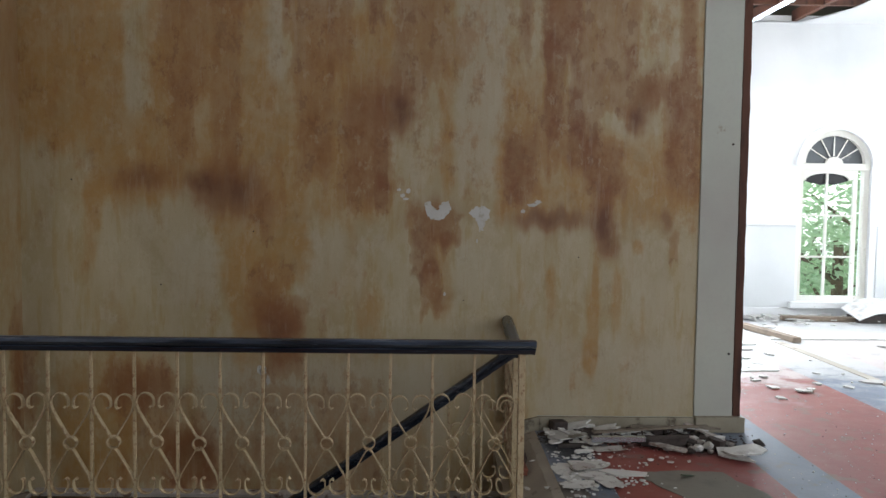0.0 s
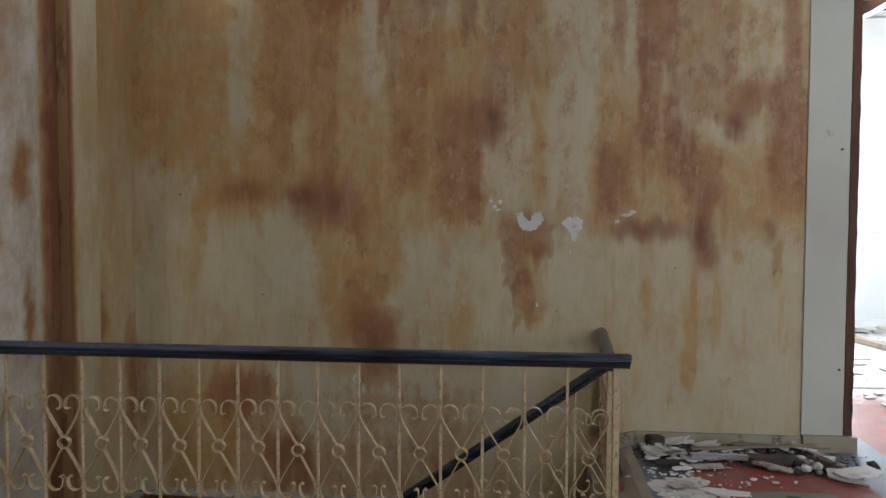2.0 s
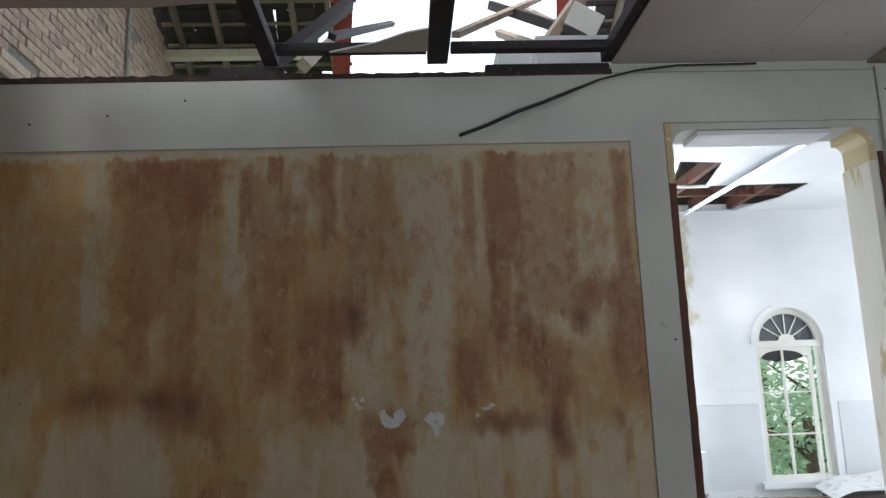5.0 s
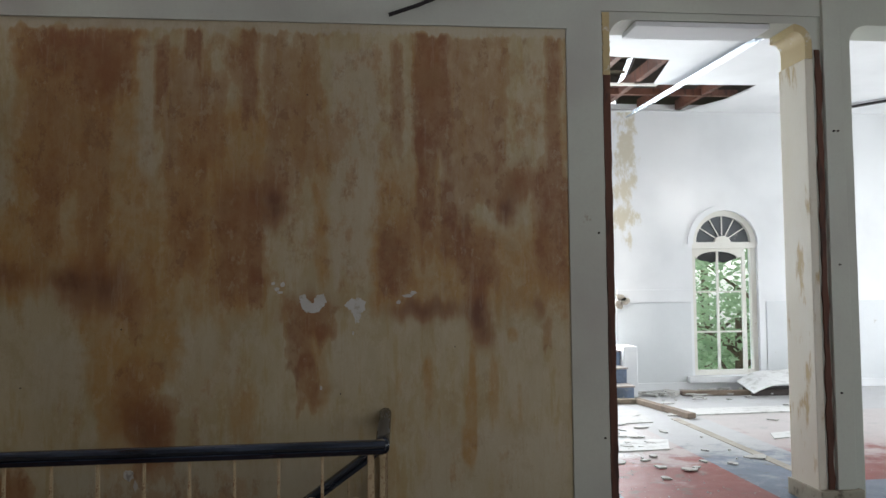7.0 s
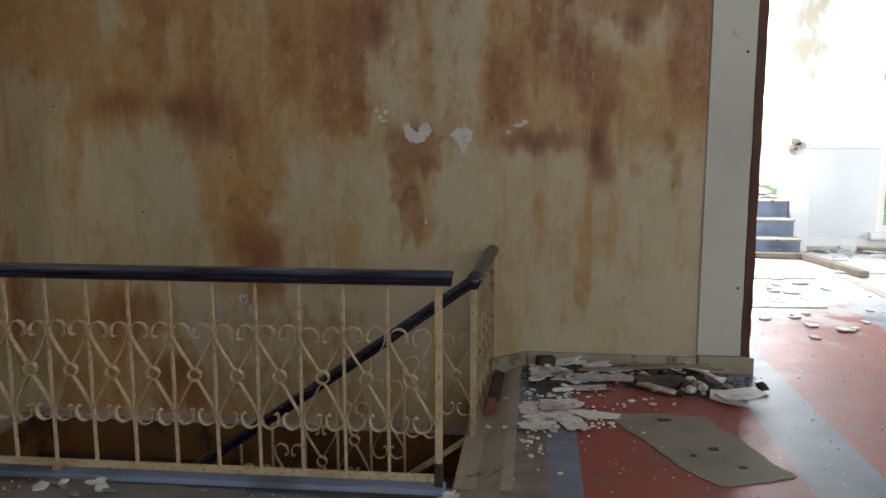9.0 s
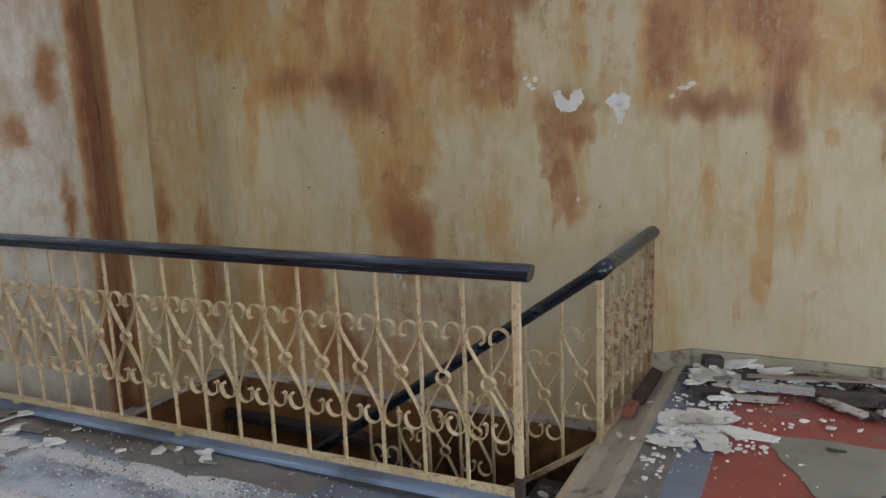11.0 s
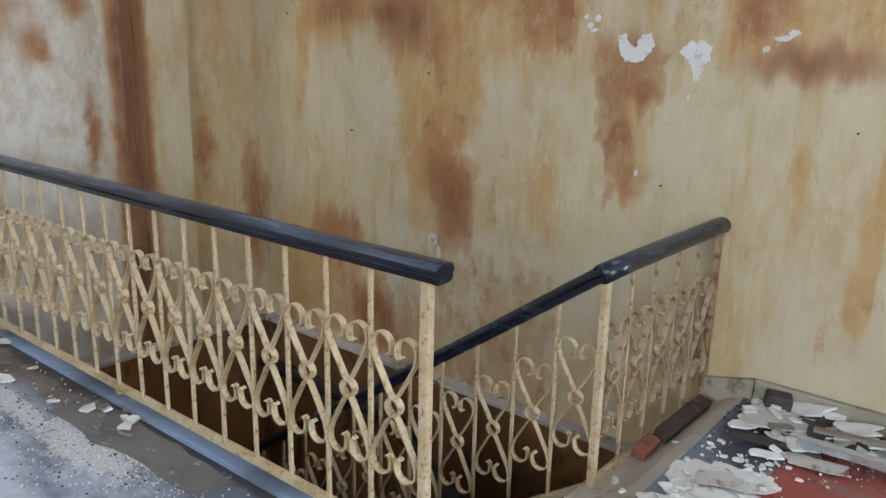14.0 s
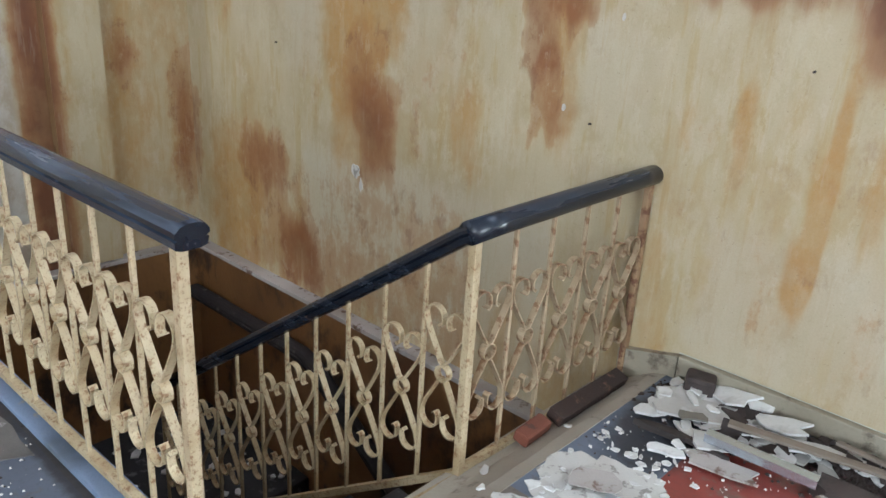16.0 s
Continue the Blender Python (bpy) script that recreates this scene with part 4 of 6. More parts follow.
part("wall_post", boxed((0.855, -0.012, -0.10), (0.88, 0.012, 0.68), 0.003), M_RUSTED, rail_b, "rusted end bar")
part("sill_bar", boxed((-0.83, -0.014, -0.135), (0.0, 0.010, -0.105), 0.003), M_IRON, rail_b)

# the raking railing that follows the flight
SLOPE = RISE / GO
rail_c = railing("railing", "cream iron stair railing with heart scrolls that descends the flight", 11, -11 * CELL + 0.0, 0.268, -0.10, 0.65, shear=SLOPE, origin=(0.14, 4.09, 0))
part("handrail", sweep(RAIL_PROFILE, [(0.0, 0, 0.672), (-0.03, 0, 0.655), (-0.5, 0, 0.672 - 0.5 * SLOPE), (-1.1, 0, 0.672 - 1.1 * SLOPE), (-1.92, 0, 0.672 - 1.92 * SLOPE)], (0, 1, 0)), M_RAIL_LOW_SHEEN, rail_c, "black timber handrail")
part("bottom_rail", sweep([(-0.012, -0.012), (0.012, -0.012), (0.012, 0.012), (-0.012, 0.012)], [(0.0, 0, -0.10), (-1.92, 0, -0.10 - 1.92 * SLOPE)], (0, 1, 0)), M_IRON, rail_c)

# handrail on the lower wall: level over the half-landing, then down the next flight
wall_rail = thing("wall_handrail", "dark timber handrail fixed to the lower stairwell wall", "handrail")
part("handrail", sweep([(a * 1.2, b * 1.35) for a, b in RAIL_PROFILE], [(-2.74, 4.845, -0.70), (-1.62, 4.845, -0.70), (-1.50, 4.845, -0.74), (0.3, 4.845, -0.74 - 1.8 * SLOPE)], (0, 1, 0)), M_TIMBER, wall_rail)
for bx in (-2.5, -1.8):
    part("bracket", boxed((bx - 0.015, 4.845, -0.75), (bx + 0.015, 4.912, -0.72), 0.003), M_IRON, wall_rail)

# ---- hall ----
FAR = 10.4
HTOP = 3.90


def arch(xa, xb, z0, zs, n=14):
    c, r = (xa + xb) / 2, (xb - xa) / 2
    return [(xa, z0), (xb, z0)] + [(c + r * math.cos(math.pi * i / n), zs + r * math.sin(math.pi * i / n)) for i in range(n + 1)]


WX0, WX1, WZ0, WZS = 4.60, 5.56, 0.20, 2.03
holed("wall_hall_far", 0.8, 9.6, -0.2, HTOP + 0.1, FAR, FAR + 0.28, [arch(WX0, WX1, WZ0, WZS), [(1.6, 0.62), (3.47, 0.62), (3.47, 3.35), (1.6, 3.35)]], M_HALL, "white peeling hall wall with an arched window")
structure("wall_hall_left", boxed((0.55, 5.3, -0.2), (0.8, FAR + 0.28, HTOP + 0.1)), M_HALL, "white hall side wall", "wall")


def side_wall():
    # This unseen wall's opening is invented to go with the hall's fill lamp.
    o = holed("wall_hall_right", 5.3, FAR + 0.28, -0.2, HTOP + 0.1, 9.6, 9.85, [[(6.3, 0.6), (8.9, 0.6), (8.9, 3.2), (6.3, 3.2)]], M_HALL, "unseen white hall side wall with an opening added for the fill lamp")
    o.matrix_world = Matrix(((0, 1, 0, 0), (1, 0, 0, 0), (0, 0, 1, 0), (0, 0, 0, 1)))
    return o


side_wall()
structure("wall_hall_near", boxed((7.0, 5.05, -0.2), (9.6, 5.3, HTOP + 0.1)), M_HALL, "white hall wall", "wall")
structure("wall_hall_upper", boxed((0.8, 5.10, 3.662), (9.6, 5.298, HTOP + 0.1)), M_HALL, "upper part of the hall wall", "wall")
structure("trim_dado_left", boxed((3.50, FAR - 0.012, 0.12), (4.56, FAR + 0.002, 1.22), 0.003), M_DADO, "grey dado paint", "trim")
structure("trim_dado_right", boxed((5.66, FAR - 0.012, 0.12), (9.58, FAR + 0.002, 1.22), 0.003), M_DADO, "grey dado paint", "trim")
structure("trim_dado_rail", boxed((3.50, FAR - 0.03, 1.222), (4.56, FAR + 0.002, 1.40), 0.006), M_HALL, "broken plaster dado band", "trim")
structure("baseboard_hall", boxed((3.50, FAR - 0.03, 0.0), (9.58, FAR + 0.002, 0.118), 0.006), M_HALL, "white hall skirting", "baseboard")


def hall_ceiling():
    bm = bmesh.new()
    hole = [(2.55, 7.9), (3.35, 8.0), (3.55, 9.0), (4.86, 8.95), (4.80, 9.7), (4.5, 10.36), (2.4, 10.36)]
    for z in (HTOP, HTOP + 0.014):
        es = []
        for lp in ([(0.8, 5.3), (9.6, 5.3), (9.6, FAR), (0.8, FAR)], hole):
            vs = [bm.verts.new((x, y, z)) for x, y in lp]
            es += [bm.edges.new((vs[i], vs[(i + 1) % len(vs)])) for i in range(len(vs))]
        bmesh.ops.triangle_fill(bm, use_beauty=True, edges=es)
    return structure("ceiling_hall", bm, M_HALL, "white hall ceiling with a jagged hole", "ceiling")


hall_ceiling()


def ceiling_wreck():
    """Bare joists over the hole and the light channel that hangs from it."""
    for i, x in enumerate((2.75, 3.3, 3.85, 4.4)):
        tagged(mesh_ob("ceiling_joist", boxed((x, 7.4, HTOP + 0.02), (x + 0.07, FAR, HTOP + 0.16), 0.004), M_BROWN), "dark brown bare joist over the ceiling hole", "joist", "hall joists")
    tagged(mesh_ob("ceiling_joist", boxed((2.2, 9.55, HTOP + 0.018), (4.9, 9.62, HTOP + 0.10), 0.004), M_BROWN), "dark brown cross joist", "joist", "hall joists")
    tagged(mesh_ob("ceiling_batten", boxed((2.3, 9.0, HTOP - 0.01), (3.6, 9.05, HTOP + 0.016), 0.003), M_FRAME), "white batten across the hole", "batten")
    ch = thing("light_channel", "white metal light channel that hangs loose below the ceiling", "light fitting")
    m = look((3.92, 7.1, 3.87), (3.62, 10.1, 3.76)) @ pose(0, 0, 0, 0, 0, 25)
    part("channel", boxed((-0.055, -0.01, -3.0), (0.055, 0.01, 0.0), 0.004, m), M_STEEL, ch)
    part("channel_lip", boxed((-0.105, -0.012, -2.7), (-0.085, 0.03, 0.0), 0.003, m), M_STEEL, ch)
    part("channel_lip", boxed((0.085, -0.012, -2.85), (0.105, 0.03, 0.0), 0.003, m), M_STEEL, ch)
    rail = look((6.4, 10.2, 3.86), (7.4, 8.8, 3.86))
    tagged(mesh_ob("ceiling_batten", boxed((-0.03, -0.01, -1.6), (0.03, 0.02, 0.0), 0.003, rail), M_TIMBER), "dark loose ceiling strip", "batten")


ceiling_wreck()


def arched_window():
    w = tagged(new("window_1"), "white arched sash window with a fan light", "window", "", "structure")
    y0, y1 = FAR + 0.06, FAR + 0.13
    c, r = (WX0 + WX1) / 2, (WX1 - WX0) / 2

    def bar(name, x0, z0, x1, z1, d=0.0, lab=""):
        part(name, boxed((x0, y0 + d, z0), (x1, y1 - d, z1), 0.004), M_FRAME, w, lab)
    bar("stile", WX0, WZ0, WX0 + 0.07, WZS)
    bar("stile", WX1 - 0.07, WZ0, WX1, WZS)
    bar("stile", WX1 - 0.20, WZ0, WX1 - 0.15, WZS - 0.05, 0.01)
    bar("sill_rail", WX0 + 0.07, WZ0, WX1 - 0.07, WZ0 + 0.07)
    bar("transom", WX0 - 0.04, WZS - 0.06, WX1 + 0.02, WZS + 0.03, -0.02)
    bar("mullion", 4.985, WZ0 + 0.07, 5.015, WZS - 0.06, 0.012)
    for z in (0.80, 1.36):
        bar("glazing_bar", WX0 + 0.07, z - 0.012, WX1 - 0.2, z + 0.012, 0.014)
    # shaped head of the sash
    head = [(WX0 + 0.07, WZS - 0.06), (WX1 - 0.2, WZS - 0.06), (WX1 - 0.2, 1.86)] + [(5.0 + 0.30 * math.cos(math.pi * i / 10), 1.83 + 0.10 * math.sin(math.pi * i / 10)) for i in range(11)] + [(WX0 + 0.07, 1.86)]
    part("sash_head", slab(bmesh.new(), head, y0 + 0.01, y1 - 0.01, "y"), M_FRAME, w)
    dark = [(5.0 + 0.30 * math.cos(math.pi * i / 10), 1.83 + 0.10 * math.sin(math.pi * i / 10)) for i in range(11)] + [(4.78, 1.80), (4.86, 1.79), (4.92, 1.77), (5.0, 1.79), (5.1, 1.77), (5.2, 1.80)]
    part("dark_pane", slab(bmesh.new(), dark, y1 - 0.03, y1 - 0.02, "y"), M_BLACKPANE, w, "sooty dark broken pane")
    # fan light
    ring = bmesh.new()
    n = 18
    outer = [(c + r * math.cos(math.pi * i / n), WZS + 0.03 + (r - 0.03) * math.sin(math.pi * i / n)) for i in range(n + 1)]
    inner = [(c + (r - 0.08) * math.cos(math.pi * i / n), WZS + 0.03 + (r - 0.11) * math.sin(math.pi * i / n)) for i in range(n, -1, -1)]
    part("fan_frame", slab(ring, outer + inner, y0 - 0.02, y1, "y"), M_FRAME, w)
    part("fan_pane", slab(bmesh.new(), inner[::-1], y1 - 0.03, y1 - 0.02, "y"), M_DARKPANE, w, "grey sooty fan light pane")
    for a in (32, 61, 90, 119, 148):
        m = pose(c, 0, WZS + 0.03, 0, -a, 0)
        part("fan_spoke", boxed((0.10, y0 + 0.02, -0.008), (r - 0.09, y1 - 0.04, 0.008), 0.002, m), M_FRAME, w)
    hub = [(c + 0.12 * math.cos(math.pi * i / 8), WZS + 0.03 + 0.09 * math.sin(math.pi * i / 8)) for i in range(9)]
    part("fan_hub", slab(bmesh.new(), hub, y0, y1 - 0.02, "y"), M_FRAME, w)
    pn = part("pane", boxed((WX0 + 0.06, y1 - 0.045, WZ0 + 0.06), (WX1 - 0.06, y1 - 0.04, 1.8)), M_GLASS, w)
    pn.visible_shadow = False
    # outer architrave on the wall face
    arc = [(c + (r + 0.07) * math.cos(math.pi * i / n), WZS + (r + 0.07) * math.sin(math.pi * i / n)) for i in range(n + 1)]
    arc2 = [(c + (r - 0.005) * math.cos(math.pi * i / n), WZS + (r - 0.005) * math.sin(math.pi * i / n)) for i in range(n, -1, -1)]
    part("architrave", slab(bmesh.new(), arc + arc2, FAR - 0.03, FAR + 0.001, "y"), M_HALL, w)
    part("window_sill", boxed((WX0 - 0.12, FAR - 0.09, WZ0 - 0.09), (WX1 + 0.12, FAR + 0.2, WZ0 - 0.002), 0.008), M_HALL, w)


arched_window()


def hall_steps():
    st = thing("hall_steps", "blue-grey painted cement steps with dusty white treads", "steps", "", "structure")
    for k in range(3):
        y = 9.55 + 0.26 * k
        part("step", boxed((1.7, y, 0.0), (3.42, y + 0.26 if k < 2 else FAR - 0.001, 0.20 * (k + 1) - 0.02), 0.01), M_BLUE, st)
        part("tread", boxed((1.69, y - 0.02, 0.20 * (k + 1) - 0.02), (3.43, y + 0.262 if k < 2 else FAR - 0.002, 0.20 * (k + 1) + 0.004), 0.008), M_LEDGE, st, "dusty white tread")
    part("cheek_block", boxed((3.43, 9.95, 0.0), (3.62, FAR - 0.031, 0.66), 0.012), M_HALL, st, "white plaster cheek block")


hall_steps()


# ---- attic seen through the fallen ceiling ----
def roof_z(y):
    return 5.45 - 0.52 * (y - 9.33)


def tilted(x, y, w, d, h, lift=0.0):
    """Pose of a piece that lies on the far roof slope."""
    return pose(x, y, roof_z(y) + lift, -math.degrees(math.atan(0.52)), 0, 0)


def joists():
    for x, w in ((-1.08, 0.10), (0.02, 0.14), (1.22, 0.10)):
        tagged(mesh_ob("joist", boxed((x, 2.2, TOP + 0.014), (x + w, 4.97, TOP + 0.10), 0.006), M_TIMBER), "charred black ceiling joist", "joist", "charred joists")
    for a, b in ((-0.97, 0.01), (0.17, 1.21)):
        tagged(mesh_ob("joist", boxed((a, 4.74, TOP + 0.016), (b, 4.82, TOP + 0.075), 0.006), M_TIMBER), "charred black cross joist", "joist", "charred joists")
    for a, b in ((-1.45, -0.95), (0.42, 1.28)):
        tagged(mesh_ob("wall_plate", boxed((a, 4.975, 3.662), (b, 5.12, 3.735), 0.008), M_TIMBER), "charred black wall plate on the wall's top", "timber", "wall plates")
    tagged(mesh_ob("ceiling_board", slab(bmesh.new(), [(-0.62, 4.74), (0.015, 4.74), (0.015, 4.42), (-0.12, 4.47), (-0.3, 4.60)], TOP + 0.002, TOP + 0.013), M_CEIL), "torn white ceiling board left on the joists", "board")
    rnd = random.Random(12)
    crust = [(LEFT + 0.042 * k, 3.668 + rnd.uniform(0.0, 0.014)) for k in range(100)]
    tagged(mesh_ob("wall_top_crust", slab(bmesh.new(), [(crust[0][0], 3.632)] + crust + [(crust[-1][0], 3.645)], BACK - 0.020, BACK - 0.0125, "y"), M_STUB), "dark broken plaster edge along the wall's top", "plaster", "", "structure")
    rub = bmesh.new()
    rnd = random.Random(31)
    for i in range(60):
        x = rnd.uniform(-0.95, 0.4)
        s = rnd.uniform(0.006, 0.022)
        box(rub, (x, 4.985 + rnd.uniform(0, 0.05), 3.655), (x + s * 1.6, 5.05 + s, 3.66 + s), 0.0)
    tagged(mesh_ob("wall_top_rubble", rub, M_MORTAR), "crumbled mortar along the wall's top", "rubble", "", "stuff")


joists()


def far_roof():
    roof = tagged(new("roof"), "old roof of dark tiles on battens with a large hole", "roof", "", "structure")
    rnd = random.Random(8)
    tile = None
    batten = rafter = None
    for x0, x1 in ((-3.07, -0.85), (1.95, 3.9)):
        n = int((x1 - x0) / 0.24)
        for j in range(17):
            y = 7.2 + 0.27 * j
            for i in range(n):
                x = x0 + 0.12 + 0.24 * i
                if (x0 < 0 and i == n - 1 and rnd.random() < 0.45) or (x0 > 0 and i == 0 and rnd.random() < 0.5):
                    continue
                m = tilted(x, y, 0, 0, 0, 0.06 + rnd.uniform(0, 0.006)) @ pose(0, 0, 0, 2.5, 0, rnd.uniform(-1.2, 1.2))
                if rnd.random() < 0.06:
                    m = m @ pose(0.012, 0.03, 0, 0, 0, 5)
                if tile is None:
                    tile = part("roof_tile", boxed((-0.119, -0.165, 0), (0.119, 0.165, 0.014)), M_TILE, roof)
                    tile.matrix_basis = m
                else:
                    again("roof_tile", tile, roof, m)
    for j in range(17):
        y = 7.2 + 0.27 * j
        for x0, x1 in ((-2.95, -0.80 + rnd.uniform(-0.1, 0.35)), (1.9 - rnd.uniform(-0.1, 0.5), 3.9)):
            part("batten", boxed((x0, -0.02, 0.025), (x1, 0.02, 0.055), 0.0, tilted(0, y, 0, 0, 0)), M_RAFTER, roof)
    for x in (-2.75, -2.3, -1.85, -1.4, -0.98, 2.0, 2.45, 2.9, 3.35):
        part("rafter", boxed((x - 0.03, -2.9, -0.075), (x + 0.03, 3.1, 0.022), 0.004, tilted(0, 8.9, 0, 0, 0)), M_RAFTER, roof)
    part("purlin", boxed((-2.95, 8.62, 5.50), (-1.3, 8.74, 5.60), 0.004), M_CREAM, roof, "pale timber purlin")
    # boards with red paint along the edges of the hole
    for x, t in ((-0.86, 6), (1.88, -9)):
        part("verge_board", boxed((-0.11, -2.2, -0.09), (0.11, 1.3, -0.07), 0.003, tilted(x, 8.8, 0, 0, 0) @ pose(0, 0, 0, 0, 0, t)), M_REDWOOD, roof, "red painted board")
    return roof


far_roof()


def broken_timbers():
    rnd = random.Random(21)
    ends = [((-0.75, 6.3, 4.6), (-0.25, 9.6, 6.4)), ((-0.95, 6.0, 4.2), (-1.0, 9.2, 6.0)), ((0.35, 6.6, 4.75), (1.55, 8.6, 6.2)), ((0.15, 6.2, 4.95), (1.5, 7.4, 5.9)), ((1.35, 6.0, 4.2), (1.15, 9.5, 6.2)),
            ((1.7, 6.1, 4.3), (1.45, 9.2, 6.4)), ((1.95, 6.3, 4.4), (0.9, 8.2, 5.9)), ((-0.6, 8.9, 4.9), (0.5, 10.2, 5.3)), ((-0.5, 9.6, 4.6), (0.4, 10.6, 5.1)), ((-1.35, 6.0, 4.1), (-0.7, 7.6, 5.6)), ((1.2, 7.2, 4.8), (1.9, 7.0, 5.7))]
    for i, (a, b) in enumerate(ends):
        d = (Vector(b) - Vector(a)).length
        w = rnd.uniform(0.025, 0.05)
        tagged(mesh_ob("broken_rafter", boxed((-w, -w * 1.3, -d), (w, w * 1.3, 0), 0.005, look(a, b, rnd.uniform(0, 90))), M_RAFTER if i % 3 else M_TIMBER), "grey broken rafter that leans across the roof hole", "rafter", "broken rafters")
    bat = bmesh.new()
    for i in range(16):
        x, y = rnd.uniform(-0.8, 0.6), rnd.uniform(9.4, 11.2)
        box(bat, (-0.45, -0.018, -0.012), (0.45, 0.018, 0.012), 0.0, pose(x, y, 4.1 + rnd.uniform(0, 0.7), rnd.uniform(-30, 30), rnd.uniform(-35, 35), rnd.uniform(-70, 70)))
    tagged(mesh_ob("fallen_battens", bat, M_RAFTER), "tangle of grey fallen battens beyond the roof hole", "battens", "", "stuff")
    tagged(mesh_ob("hanging_board", boxed((-0.16, -0.01, -0.22), (0.16, 0.01, 0.0), 0.002, pose(1.62, 6.6, 5.0, 20, 25, 10)), M_FRAME), "grey loose board that hangs in the roof hole", "board")


broken_timbers()
# Three plain slabs added to keep skylight off the ceilings and the landing.
structure("roof_near", slab(bmesh.new(), [(-4.5, 3.95), (4.2, 8.1), (4.2, 8.22), (-4.5, 4.07)], -3.3, 10.2, "x"), M_TILE, "plain roof slab added over the landing to keep the sky out", "roof")
structure("roof_far_side", slab(bmesh.new(), [(4.2, 8.1), (11.6, 4.27), (11.6, 4.35), (4.2, 8.22)], 3.95, 10.2, "x"), M_TILE, "plain roof slab added over the hall to keep the sky out", "roof")
structure("roof_ridge", slab(bmesh.new(), [(4.2, 8.1), (7.0, 6.66), (7.0, 6.74), (4.2, 8.22)], -3.3, -0.9, "x"), M_TILE, "plain roof slab added near the ridge to keep the sky out", "roof")


def gable():
    structure("wall_gable", slab(bmesh.new(), [(3.2, 3.62), (11.2, 3.62), (11.2, 4.4), (4.2, 8.1), (3.2, 7.6)], -3.22, -2.975, "x"), M_MORTAR, "rough mortar bed of the brick gable", "wall")
    tagged(mesh_ob("gable_ledge", boxed((-2.98, 4.0, 3.80), (-2.90, 9.8, 3.85), 0.006), M_RAFTER), "grey timber ledge along the brick gable", "ledge")
    pipe = bmesh.new()
    bmesh.ops.create_cone(pipe, cap_ends=True, segments=10, radius1=0.02, radius2=0.02, depth=2.1, matrix=pose(-2.93, 7.5, 5.35))
    tagged(mesh_ob("conduit", pipe, M_LEDGE), "pale upright conduit on the brick gable", "conduit")


gable()
structure("wall_attic_back", boxed((-3.2, 11.25, 3.6), (10.2, 11.5, 4.2)), M_MORTAR, "low outer wall under the eaves", "wall")

# ---- marks on the back wall ----


def blotch(cx, cz, rx, rz, seed, n=22, bite=None):
    rnd = random.Random(seed)
    pts = []
    for i in range(n):
        a = 2 * math.pi * i / n
        k = 1 + rnd.uniform(-0.22, 0.22)
        if bite and abs((a - bite + math.pi) % (2 * math.pi) - math.pi) < 0.5:
            k *= 0.35
        pts.append((cx + rx * k * math.cos(a), cz + rz * k * math.sin(a)))
    return pts


def torn(pts, rnd, amp=0.006):
    """An outline with ragged sides."""
    res = []
    for k, p in enumerate(pts):
        q = pts[(k + 1) % len(pts)]
        for u in (0.0, 0.2, 0.4, 0.6, 0.8):
            res.append((p[0] + (q[0] - p[0]) * u + rnd.uniform(-amp, amp), p[1] + (q[1] - p[1]) * u + rnd.uniform(-amp, amp)))
    return res


def peels():
    rnd = random.Random(6)
    horned = torn([(-0.355, 1.43), (-0.315, 1.44), (-0.302, 1.405), (-0.268, 1.388), (-0.248, 1.43), (-0.20, 1.45), (-0.185, 1.40), (-0.205, 1.355), (-0.262, 1.318), (-0.318, 1.333), (-0.345, 1.385)], rnd)
    tooth = torn([(-0.075, 1.375), (-0.035, 1.41), (0.02, 1.415), (0.058, 1.39), (0.055, 1.34), (0.03, 1.315), (0.016, 1.262), (-0.010, 1.258), (-0.020, 1.32), (-0.045, 1.345)], rnd, 0.005)
    small = [blotch(-0.49, 1.475, 0.016, 0.012, 11, 12), blotch(-0.455, 1.505, 0.014, 0.017, 12, 12), blotch(-0.512, 1.51, 0.012, 0.01, 17, 10), blotch(-0.47, 1.455, 0.02, 0.009, 18, 10),
             blotch(0.265, 1.385, 0.016, 0.012, 13, 12), blotch(0.325, 1.425, 0.034, 0.010, 14, 14), blotch(0.36, 1.445, 0.02, 0.012, 15, 12), blotch(-0.02, 1.195, 0.006, 0.014, 19, 9), blotch(-0.22, 0.86, 0.008, 0.012, 20, 9), blotch(-1.37, 0.36, 0.03, 0.035, 21, 15), blotch(-1.33, 0.30, 0.012, 0.03, 22, 11)]
    for k, pts in enumerate([horned, tooth] + small):
        tagged(mesh_ob("bare_patch", slab(bmesh.new(), pts, BACK - 0.004, BACK - 0.001, "y"), M_PEEL if k < 6 else M_SKIN), "white bare patch where the paint has peeled off", "paint peel", "peeled patches")


peels()


